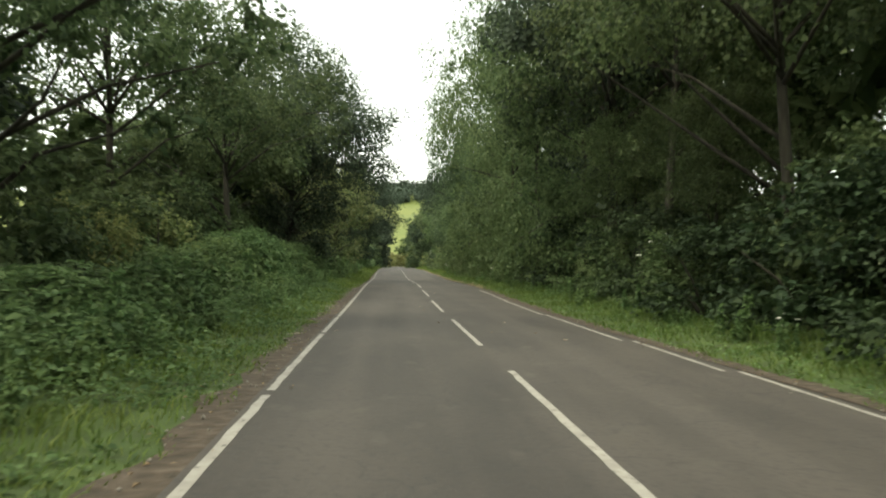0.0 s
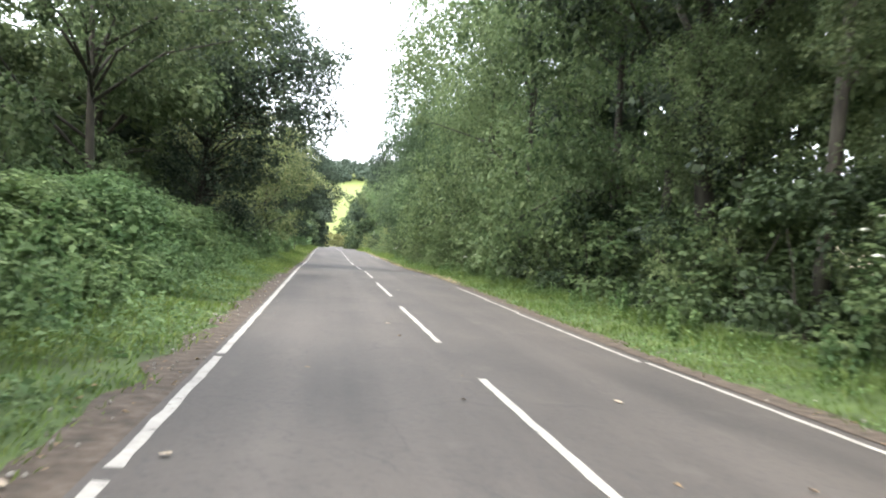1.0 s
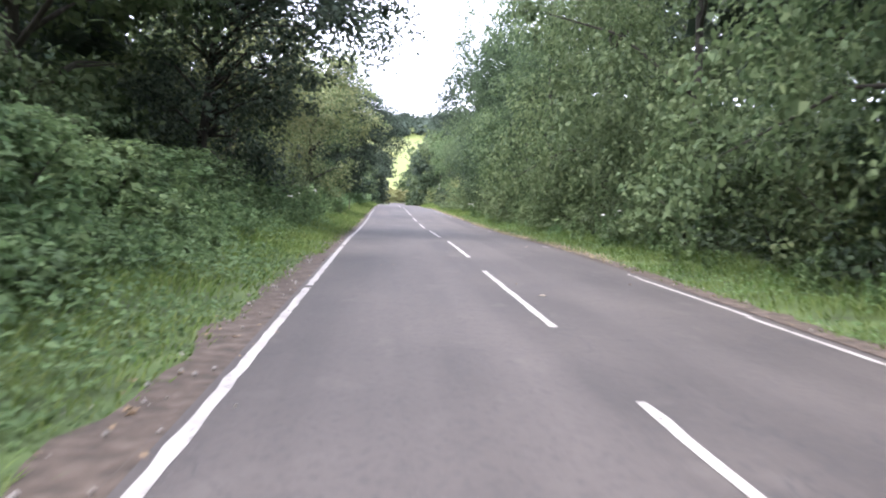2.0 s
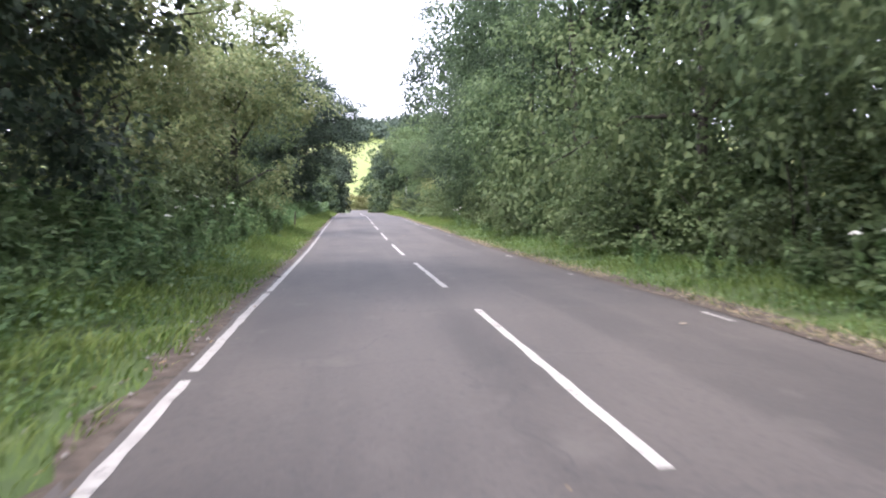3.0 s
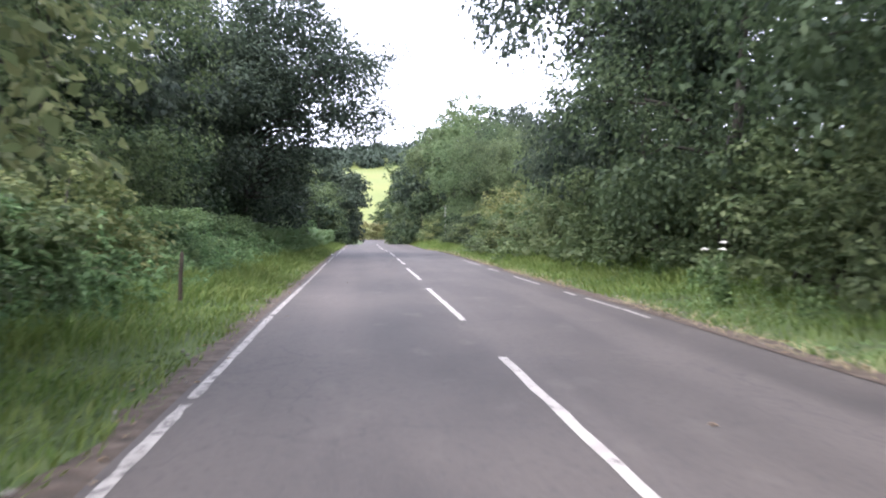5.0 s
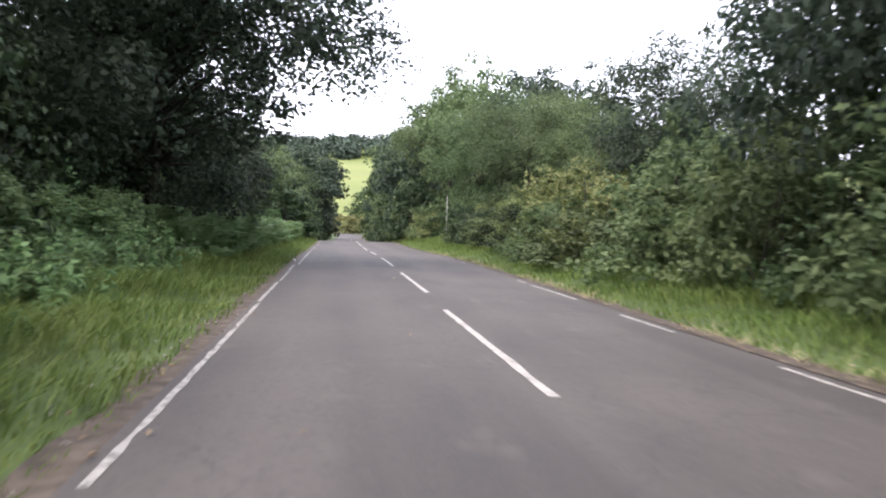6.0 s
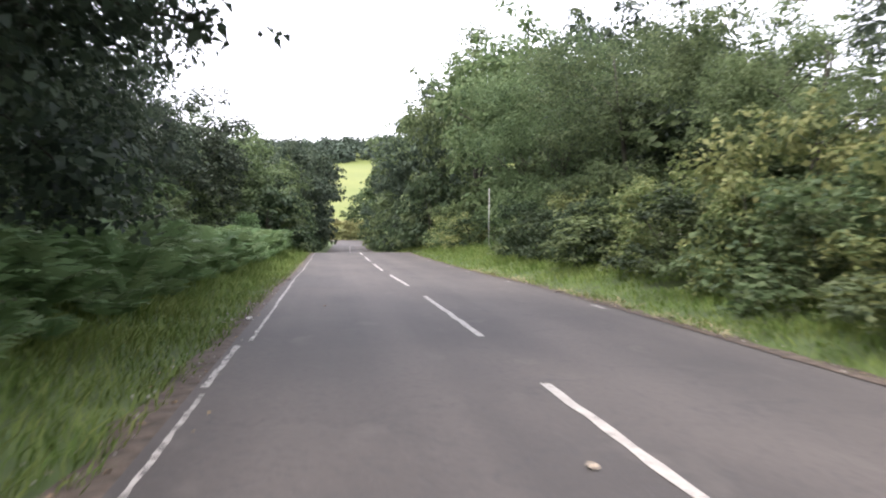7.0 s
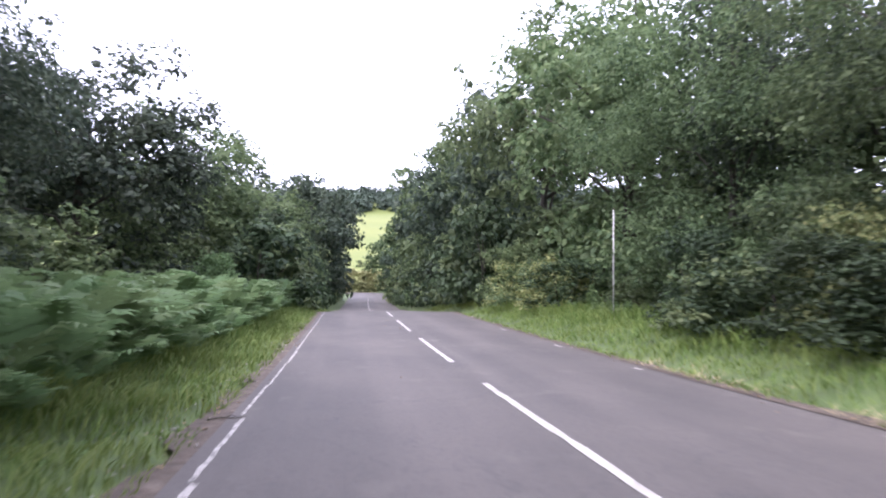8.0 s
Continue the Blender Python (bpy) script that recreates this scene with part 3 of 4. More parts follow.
LEFT_NEAR = ((ASH_HIGH, -10.5, -6, 12, 5), (SPREADING_ASH, -9, 2.5, 12, 5), (ASH_HIGH, -9.6, 13, 11, 4.8), (ASH_HIGH, -7.6, 21, 11, 4.6), (ROAD_OAK, -7.3, 36, 13.2, 5.5), (ASH, -9.5, 29, 11, 4.5),
             (MAPLE, -8, 46.5, 9.2, 4.2), (MAPLE, -5.9, 58.5, 9, 3.9), (MAPLE, -9.5, 54, 10, 4.5), (HAZEL_FINE, -7.7, 69.5, 9.2, 3.4), (OAK, -12, 78, 12, 5))
LEFT_FAR = ((ROAD_OAK, -6.45, 89.5, 12.2, 5.8), (OAK, -9, 83, 8.5, 3.8), (OAK, -9.6, 91, 8.5, 4), (OAK_DENSE, -8.6, 98, 11.3, 4.3), (OAK_DENSE, -10.4, 103.5, 10.3, 3.8), (OAK_DENSE, -8.9, 108, 6.8, 2.9), (OAK, -8.4, 117, 6.9, 3.5),
            (ASH, -8.3, 126, 7.2, 3.7), (MID_OAK, -8, 136, 7.0, 3.6), (MID_ASH, -8, 146, 7.4, 4), (MID_ASH, -7, 157, 9.0, 4.2), (MID_OAK, -6.1, 168, 11.2, 4.6), (FAR_OAK, -5.4, 181, 12.2, 4.9),
            (FAR_OAK, -5.2, 195, 13, 4.9), (FAR_OAK, -5.0, 210, 13.4, 4.9))
RIGHT_NEAR = ((ASH_HIGH, 7.5, -6, 13, 5), (ASH_HIGH, 6.8, 4, 13, 4.8), (ASH_HIGH, 6.3, 10.8, 13.5, 4.6), (OAK_HIGH, 6.2, 14.8, 13, 4.8), (ASH_HIGH, 6.6, 18.4, 13, 4.4), (HAZELT, 11, 12.5, 11.5, 4.4), (HAZEL_FINE, 6.2, 13.4, 6.6, 2.2), (HAZEL_FINE, 6.4, 7.6, 6.2, 2.2),
              (ASH_HIGH, 11.5, 5.5, 12, 5), (ASH_HIGH, 11, -3, 12, 4.6), (HAZEL_FINE, 6.6, 22, 15.5, 5), (ASH_FINE, 6.4, 32, 16, 5), (HAZEL_FINE, 6.5, 42, 16, 5.1), (ASH_FINE, 6.4, 52, 15.5, 5),
              (SHADE_FINE, 6.4, 61, 13.5, 4.9), (SHADE_FINE, 6.2, 69.5, 13, 4.6))
RIGHT_FAR = ((OAK_DENSE, 6.7, 76.5, 14, 4.5), (OAK_DENSE, 8.8, 81, 9.5, 3.6), (OAK_DENSE, 8.3, 90.5, 6.9, 2.9), (ASH_HIGH, 7.3, 95.5, 5.2, 2.4), (ASH_HIGH, 8.3, 99.5, 6.2, 3.0), (ASH_FINE, 8, 107, 8.2, 3.8),
             (ASH_FINE, 7.8, 115, 9.4, 4), (OAK, 11.4, 106, 6.3, 3.4), (OAK, 11.6, 114, 10.5, 4.4), (OAK, 11.8, 122, 11, 4.4), (HAZELT, 8, 124, 11.8, 4.5), (ASH, 7.0, 133, 13.4, 4.7), (MID_OAK, 6.4, 144, 12.4, 4.6), (MID_ASH, 6.2, 156, 13, 4.8), (MID_OAK, 7.2, 168, 13, 4.8),
             (FAR_OAK, 7.8, 182, 13, 4.9), (FAR_ASH, 7.8, 197, 13, 4.9), (FAR_ASH, 8.4, 213, 12, 4.8), (FAR_OAK, 6.6, 226, 9, 3.6), (FAR_ASH, 5.6, 238, 9, 3.8), (FAR_OAK, 9.5, 244, 9, 4))
for i, (kinds, x, y, h, r) in enumerate(LEFT_NEAR + LEFT_FAR + RIGHT_NEAR + RIGHT_FAR):
    tree(kinds, x, y, h, r, i)
rnd = random.Random(5)
for i, y in enumerate(range(-20, 150, 9)):
    tall = 7.5 if y < 40 else 9.5 if y < 75 else 7.5
    tree(FAR_OAK if i % 3 == 0 else FAR_ASH, -15 + rnd.uniform(-1.2, 1.2), y + rnd.uniform(-2, 2), tall + rnd.uniform(-1, 1), 5.0, i)
    if y > 100:
        tree(FAR_ASH, 13 + rnd.uniform(-1, 1), y, 6 + rnd.uniform(-0.5, 0.5), 4.4, i)
    elif y > 80:
        continue
    elif 8 < y < 17:
        tree(ASH_HIGH, 13.5, y, 9.5, 4.8, i)
    else:
        tree(FAR_OAK if i % 2 == 0 else FAR_ASH, 13.5 + rnd.uniform(-1.2, 1.2), y + rnd.uniform(-2, 2), (13.5 if y < 60 else 10) + rnd.uniform(-1, 1), 5.2, i + 1)


# unseen trees assumed behind the start, added to keep sky light off the lane
for i, y in enumerate(range(-58, -14, 8)):
    tree(FAR_ASH if i % 2 else FAR_OAK, -7.4 + rnd.uniform(-0.4, 0.4), y, 13 + rnd.uniform(-1, 1), 5.2, i)
    tree(FAR_OAK if i % 2 else FAR_ASH, 7.0 + rnd.uniform(-0.4, 0.4), y + 3, 13.5 + rnd.uniform(-1, 1), 5.2, i)


# ---- hedge shrubs ----
SHRUB = [make_shrub(60 + i, "hedge_shrub", "dense green hazel shrub in the roadside hedge", LEAF_HAZEL) for i in range(3)]
SHRUB_DARK = [make_shrub(70 + i, "hedge_shrub", "dark green shrub under the roadside trees", LEAF_ASH) for i in range(2)]
SHRUB_BACK = [make_shrub(75 + i, "hedge_shrub", "tall dark green shrub behind the hedge", LEAF_ASH, 1050, 0.27, 0.18) for i in range(2)]
SHRUB_MIDDLE = [make_shrub(73 + i, "hedge_shrub", "tall dark green shrub behind the hedge", LEAF_ASH, 3200, 0.14, 0.09, 30) for i in range(2)]
SHRUB_LOW = [make_shrub(88 + i, "low_shrub", "low bright green bramble growth beside the verge", LEAF_NETTLE) for i in range(2)]
# hedge shrubs whose near-black leaf colour imitates shade, no separate species
SHRUB_SHADE = [make_shrub(92 + i, "hedge_shrub", "roadside hedge shrub with leaves darkened to imitate shade", LEAF_DARKENED) for i in range(2)]
SHRUB_FAR = [make_shrub(95, "hedge_shrub", "dark green shrub further along the lane", LEAF_DARKENED, 1500, 0.2, 0.13)]
SHRUB_PALE = [make_shrub(78, "hedge_shrub", "pale yellow-green shrub at the end of the lane", LEAF_PALE, 1800, 0.24, 0.15)]
ELDER = [make_shrub(80, "elder_shrub", "elder shrub with cream-white flower heads", LEAF_HAZEL, flowers=7)]


def shrub(kinds, x, y, height, radius, key=0):
    return put_plant(kinds, x, y, radius / 1.5, height / 3.0, (x * 5.7 + y * 3.1) % 6.28, key)


y, i = -12.0, 0
while y < 215:
    cx = float(road_x(y))
    reach = 5.6 if y < 70 else 5.4 if y < 94 else 6.3 if 110 < y < 120 else 5.2
    near = y < 135
    kinds = ELDER if 4 < y < 9 else ((SHRUB if i % 3 else SHRUB_DARK) if near else SHRUB_BACK)
    gap = -6 < y < 9
    open_bank = 86 < y < 97
    # darkened leaf colour stands in for tree shade on these stretches
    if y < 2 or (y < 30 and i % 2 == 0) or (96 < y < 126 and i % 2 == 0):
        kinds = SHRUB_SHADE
    hollow = 96 < y < 126
    shrub(kinds, cx + reach + rnd.uniform(-0.3, 0.5), y, rnd.uniform(2.3, 3.6) * (0.86 if gap else 0.62 if hollow else 0.75 if open_bank else 1), rnd.uniform(1.4, 1.9), i)
    shrub(SHRUB_MIDDLE if y < 118 else SHRUB_BACK, cx + reach + 1.9 + rnd.uniform(-0.3, 0.5), y + 1, rnd.uniform(3.6, 5.2) * (0.86 if gap else 0.6 if hollow else 0.55 if open_bank else 1), rnd.uniform(1.7, 2.2), i)
    if y < 66:
        low = 0.4 if y < 2 else 0.55 if y < 8 else 0.68 if y < 42 else 1
        shrub(SHRUB_LOW if y < 42 else SHRUB_DARK if i % 2 else SHRUB, -6.3 + rnd.uniform(-0.5, 0.3), y, rnd.uniform(1.9, 3.4) * low, rnd.uniform(1.4, 1.8), i)
        if y < 42:
            shrub(SHRUB_MIDDLE, -8.7 + rnd.uniform(-0.5, 0.3), y + 1, rnd.uniform(3.0, 4.6), rnd.uniform(1.6, 2.0), i)
    else:
        shrub(SHRUB_MIDDLE if y < 128 else SHRUB_BACK, cx - 7.8 + rnd.uniform(-0.4, 0.4), y, rnd.uniform(2.6, 3.6), rnd.uniform(1.5, 2.0), i)
    if y > 128:
        for side in (-1, 1):
            shrub(SHRUB_FAR if (i + side) % 3 else SHRUB_BACK, cx + (4.4 if side > 0 else -5.2) + rnd.uniform(-0.3, 0.3), y + 2, rnd.uniform(4.0, 5.5), rnd.uniform(1.8, 2.2), i + 1)
    y += 4.2 if hollow else 2.7 if near else 4.5
    i += 1
SHRUB_OLIVE = [make_shrub(85, "hedge_shrub", "yellow-green shrub in the roadside bank", LEAF_OLIVE)]
for x, y, h, r in ((-5.9, 16.6, 2.4, 1.5), (-6.6, 13.8, 1.9, 1.4), (-6.5, 19.8, 2.1, 1.5), (-6.2, 23.5, 1.8, 1.4), (-5.4, 120, 2.2, 1.0)):
    shrub(SHRUB_LOW, x, y, h, r, int(y))
for x, y, h, r in ((5.6, 89.5, 3.2, 1.5), (6.0, 94, 3.6, 1.7), (5.7, 99, 2.6, 1.4), (5.9, 106, 2.4, 1.3), (-6.0, 66, 2.4, 1.5), (-7.4, 9, 2.9, 1.5), (-7.9, 5.5, 2.6, 1.3), (5.0, 121.5, 2.0, 1.3), (4.7, 126.5, 2.1, 1.3)):
    shrub(SHRUB_OLIVE, x, y, h, r)
for i in range(11):
    y = 89 + 2.1 * i
    # between 98 and 111 the bank's shade is painted by darker leaves
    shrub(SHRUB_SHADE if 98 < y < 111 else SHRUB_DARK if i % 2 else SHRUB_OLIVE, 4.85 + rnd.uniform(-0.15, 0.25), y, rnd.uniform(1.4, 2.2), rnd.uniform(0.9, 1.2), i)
# row with shade in its leaf colour, below the left oaks
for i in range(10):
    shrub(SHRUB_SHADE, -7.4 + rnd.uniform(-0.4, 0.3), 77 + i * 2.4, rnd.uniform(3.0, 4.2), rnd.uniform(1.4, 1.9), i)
for i in range(7):
    shrub(SHRUB_BACK, 10.6 + rnd.uniform(-0.4, 0.4), 80 + 3.2 * i, rnd.uniform(2.3, 3.0), rnd.uniform(1.6, 2.0), i)
for i in range(16):
    shrub(SHRUB_PALE, -9 + i * 1.1, 246 + (i % 3) * 2.2 + max(0, 5 - i) * 1.5, rnd.uniform(2.2, 3.4), rnd.uniform(2.0, 2.9), i)


for x, y in ((-3.5, 262), (-0.8, 266), (1.6, 264), (-2.2, 273), (0.9, 279), (3.4, 271)):
    tagged(shrub(SHRUB_FAR, x, y, rnd.uniform(1.2, 2.0), rnd.uniform(0.8, 1.3)), "small dark bush at the foot of the hillside field", "bush")


# ---- wooded top of the far hill ----
def build_far_woods():
    rng = np.random.default_rng(91)
    n = 760
    x = rng.uniform(-210, 190, n)
    y = 604 + 105 * rng.random(n) ** 1.2 + 7 * np.sin(x * 0.04)
    h = rng.uniform(7, 14, n) * np.interp(x, (-150, -40, 60), (0.6, 0.8, 1.05))
    centres = np.column_stack([x, y, land_z(x, y) + h * 0.4])
    pick = np.repeat(np.arange(n), 80)
    d = unit(rng.normal(0, 1, (len(pick), 3)))
    at = centres[pick] + d * (h[pick] * 0.5)[:, None] * rng.uniform(0.7, 1.05, (len(pick), 1))
    return tagged(new("far_woods", quads_mesh("far_woods", leaf_cards(rng, at, d, 2.2, 1.5), LEAF_FAR)), "dark green woods along the far hilltop", "woods", kind="stuff")


build_far_woods()


# ---- grass, weeds and bracken on the verges ----
def build_grass(name, side, y0, y1, inner, outer, count, seed):
    rng = np.random.default_rng(seed)
    y = rng.uniform(y0, y1, count)
    u = rng.random(count) ** 0.8
    edge = np.array([inner + wobble(v, 30 + seed, 0.22) for v in y])
    if side > 0:
        edge = edge + np.array([right_line(v) - 2.57 for v in y])
    off = edge + (outer - edge) * u
    x = side * off + road_x(y)
    patch = 0.75 + 0.5 * np.sin(y * 1.9 + off * 3.0) * np.sin(y * 0.53 + 1.0)
    h = ((0.07 if y0 < 20 else 0.11) + (0.2 if y0 < 20 else 0.28) * np.clip(u * 1.5, 0, 1)) * rng.uniform(0.4, 1.15, count) * patch + 0.03
    az = rng.uniform(0, 6.283, count)
    lean = np.column_stack([np.cos(az), np.sin(az), np.zeros(count)]) * (h * rng.uniform(0.3, 1.3, count))[:, None]
    lean[:, 0] -= side * 0.25 * h
    side_way = np.column_stack([-np.sin(az), np.cos(az), np.zeros(count)]) * rng.uniform(0.004, 0.011, count)[:, None]
    foot = np.column_stack([x, y, land_z(x, y) - 0.02])
    mid = foot + lean * 0.35 + np.column_stack([np.zeros(count), np.zeros(count), h * 0.65])
    tip = foot + lean + np.column_stack([np.zeros(count), np.zeros(count), h])
    blade = np.stack([foot - side_way * 0.8, mid + side_way, tip, mid - side_way], axis=1)
    return tagged(new(name, quads_mesh(name, blade, GRASS)), "rough green grass along the road verge", "grass", kind="stuff")


build_grass("verge_grass", -1, -16, 26, 2.95, 5.4, 26000, 1)
build_grass("verge_grass", -1, 26, 66, 2.76, 5.3, 32000, 7)
build_grass("verge_grass", -1, 66, 128, 2.72, 5.0, 50000, 2)
build_grass("verge_grass", -1, 128, 150, 2.72, 5.0, 6000, 5)
build_grass("verge_grass", 1, -16, 66, 2.74, 5.2, 40000, 3)
build_grass("verge_grass", 1, 66, 128, 2.72, 5.9, 50000, 4)
build_grass("verge_grass", 1, 128, 150, 2.9, 5.8, 6000, 6)


def build_straw(y0, y1, count, seed):
    """Dry bleached grass, trodden flat along the edge of the asphalt."""
    rng = np.random.default_rng(seed)
    y = rng.uniform(y0, y1, count)
    keep = np.sin(y * 0.9 + 0.7) * np.sin(y * 0.31) > -0.25
    y = y[keep]
    n = len(y)
    x = np.array([right_line(v) for v in y]) + 0.2 + np.abs(rng.normal(0, 0.22, n))
    foot = np.column_stack([x, y, np.maximum(land_z(x, y), road_z(y)) + 0.005])
    az = rng.uniform(0, 6.283, n)
    length = rng.uniform(0.1, 0.32, n)
    way = np.column_stack([np.cos(az), np.sin(az), rng.uniform(0.05, 0.5, n)]) * length[:, None]
    side_way = np.column_stack([-np.sin(az), np.cos(az), np.zeros(n)]) * 0.005
    blade = np.stack([foot - side_way, foot + way * 0.5 + side_way + np.array((0, 0, 0.02)), foot + way, foot + way * 0.5 - side_way + np.array((0, 0, 0.02))], axis=1)
    return tagged(new("dry_grass", quads_mesh("dry_grass", blade, STRAW)), "bleached dry grass along the road edge", "dry grass", kind="stuff")


build_straw(24, 108, 4800, 21)

def build_cover(name, side, y0, y1, inner, outer, count, seed, tall=1.0, leaf=0.06):
    """Low clover-like leaves between the grass."""
    rng = np.random.default_rng(seed)
    y = rng.uniform(y0, y1, count)
    off = inner + (outer - inner) * rng.random(count) + np.array([wobble(v, 60 + seed, 0.2) for v in y])
    keep = np.sin(y * 1.3 + off * 2) * np.sin(y * 0.37 + off) > -0.35
    y, off = y[keep], off[keep]
    x = side * off + road_x(y)
    h = rng.uniform(0.02, 0.16, len(y)) * np.clip((off - inner) * 1.2, 0.15, 1.6) * tall
    at = np.column_stack([x, y, land_z(x, y) + h])
    return tagged(new(name, quads_mesh(name, leaf_cards(rng, at, np.tile((0, 0, 0.7), (len(y), 1)), leaf, leaf * 0.64), LEAF_NETTLE)), "low green broad-leaved weeds in the verge", "weeds", kind="stuff")


build_cover("verge_weeds", -1, -16, 70, 3.0, 5.2, 24000, 11)
build_cover("verge_weeds", -1, -12, 44, 3.3, 5.6, 15000, 15, 2.6, 0.1)
build_cover("verge_weeds", -1, 70, 130, 3.4, 5.2, 5000, 13)
build_cover("verge_weeds", 1, -16, 70, 3.0, 5.3, 20000, 12)
build_cover("verge_weeds", 1, 70, 130, 3.6, 5.6, 6000, 14)


def build_dead_branch():
    rng = np.random.default_rng(13)
    root = new("dead_branch")
    v, f = tube([(-0.1, -0.1, -0.5), (-0.15, -0.1, 0.3), (0.15, 0.5, 0.85)], (0.035, 0.028, 0.016), 7)
    part("stem", mesh_from("stem", v, f, PALE_WOOD, True), root)
    for k in range(5):
        a = rng.uniform(-1.3, 1.3)
        p0 = Vector((0.1 * k - 0.3, 0.22 * k - 0.4, 0.55 + 0.07 * k))
        p1 = p0 + Vector((0.4 * math.cos(a), 0.4 * math.sin(a), rng.uniform(0.12, 0.3)))
        p2 = p1 + Vector((0.7 * math.cos(a), 0.7 * math.sin(a), rng.uniform(-0.25, 0.4))) * rng.uniform(0.4, 0.8)
        v, f = tube([p0, p1, p2], (0.02, 0.014, 0.005), 6)
        part("twig", mesh_from("twig", v, f, PALE_WOOD, True), root)
    root.location = (-6.0, 100.0, float(land_z(-6.0, 100.0)) + 0.35)
    return tagged(root, "bare pale grey dead branch sticking out of bracken", "branch")


build_dead_branch()


def build_nettle_bed(y0, y1, inner, outer, stems, seed):
    """A bed of nettles and willowherb too thick to tell the plants apart."""
    rng = np.random.default_rng(seed)
    y = rng.uniform(y0, y1, stems)
    off = inner + (outer - inner) * rng.random(stems) ** 0.8 + np.array([wobble(v, 80 + seed, 0.3) for v in y])
    x = road_x(y) - off
    tall = rng.uniform(0.35, 1.15, stems) * np.clip(0.55 + 0.35 * (off - inner), 0.5, 1.15) * (0.85 + 0.22 * np.sin(y * 0.7 + seed) + 0.16 * np.sin(y * 2.3 + off * 3.1)) * np.interp(y, (-12, 2, 7), (0.7, 0.8, 1.0))
    tall *= np.where(rng.random(stems) < 0.1, rng.uniform(1.25, 1.6, stems), 1.0)
    n = 17
    k = np.repeat(np.arange(stems), n)
    s = rng.uniform(0.15, 1.0, len(k))
    spin = rng.uniform(0, 6.283, len(k))
    out = np.column_stack([np.cos(spin), np.sin(spin), np.zeros(len(k))])
    lean = rng.normal(0, 0.12, (stems, 2))[k] * (s * tall[k])[:, None]
    foot = np.column_stack([x[k] + lean[:, 0], y[k] + lean[:, 1], land_z(x[k], y[k]) + s * tall[k]])
    at = foot + out * (0.09 * (1.3 - s))[:, None]
    return tagged(new("nettle_bed", quads_mesh("nettle_bed", leaf_cards(rng, at, out * 0.5 + np.array((0, 0, 0.5)), 0.15, 0.07), LEAF_NETTLE)), "thick bed of green nettles beside the verge", "nettles", kind="stuff")


build_nettle_bed(-12, 34, 4.3, 6.4, 1500, 31)
build_nettle_bed(34, 86, 4.2, 6.2, 1500, 32)

WEED = [make_weed(100 + i) for i in range(3)]
PARSLEY = [make_weed(110, 4)]
for k in range(96):
    y = -11 + 76 * k / 96 + rnd.uniform(-0.4, 0.4)
    x = -rnd.uniform(4.8, 6.2)
    s = rnd.uniform(0.9, 1.5) * float(np.interp(y, (-12, 2, 7), (0.62, 0.75, 1.05)))
    put_plant(PARSLEY if k % 5 == 2 and 38 < y < 54 else WEED, x, y, s, s, rnd.uniform(0, 6.28), k)
for k in range(116):
    y = -10 + 75 * k / 116 + rnd.uniform(-0.4, 0.4)
    s = rnd.uniform(0.4, 0.85) * (1.3 if y > 30 else 1.0)
    put_plant(WEED, -rnd.uniform(4.2, 5.6), y, s, s, rnd.uniform(0, 6.28), k)
for k in range(60):
    y = -11 + 140 * k / 60 + rnd.uniform(-0.8, 0.8)
    x = rnd.uniform(3.9, 4.6) + (0.9 if y > 70 else 0)
    s = rnd.uniform(0.5, 0.9)
    put_plant(PARSLEY if k % 14 == 4 else WEED, x, y, s, s, rnd.uniform(0, 6.28), k)

for k in range(26):
    y = 63 + 21 * k / 26 + rnd.uniform(-0.4, 0.4)
    s = rnd.uniform(0.6, 1.1)
    put_plant(WEED, -rnd.uniform(4.5, 5.8), y, s, s, rnd.uniform(0, 6.28), k)
for k in range(12):
    shrub(SHRUB_LOW, -6.0 + rnd.uniform(-0.4, 0.4), 64 + 1.75 * k, rnd.uniform(1.15, 1.75), rnd.uniform(1.0, 1.35), k)

BRACKEN = [make_bracken(120 + i) for i in range(3)]
for k in range(210):
    y = 86 + 47 * k / 210 + rnd.uniform(-0.6, 0.6)
    x = -4.1 - 2.7 * rnd.random() ** 1.2
    s = rnd.uniform(0.75, 1.15)
    put_plant(BRACKEN, x, y, s, rnd.uniform(0.85, 1.25), rnd.uniform(0, 6.28), k)
for k in range(80):
    y = 87 + 46 * k / 80 + rnd.uniform(-0.3, 0.3)
    put_plant(BRACKEN, -3.95 - 0.5 * rnd.random(), y, rnd.uniform(0.5, 0.75), rnd.uniform(0.45, 0.75), rnd.uniform(0, 6.28), k)


# plants that found no place are taken away
for kinds in (ASH, OAK, MAPLE, HAZELT, OAK_HIGH, ASH_HIGH, ASH_FINE, HAZEL_FINE, SHADE_FINE, FAR_ASH, FAR_OAK, SHRUB, SHRUB_DARK, SHRUB_BACK, SHRUB_MIDDLE, SHRUB_PALE, SHRUB_OLIVE, SHRUB_LOW, SHRUB_SHADE, SHRUB_FAR, OAK_DENSE, MID_ASH, MID_OAK, ROAD_OAK, SPREADING_ASH, ELDER, WEED, PARSLEY, BRACKEN):
    for spare in kinds:
        if spare.name not in used:
            for piece in (*spare.children_recursive, spare):
                bpy.data.objects.remove(piece)


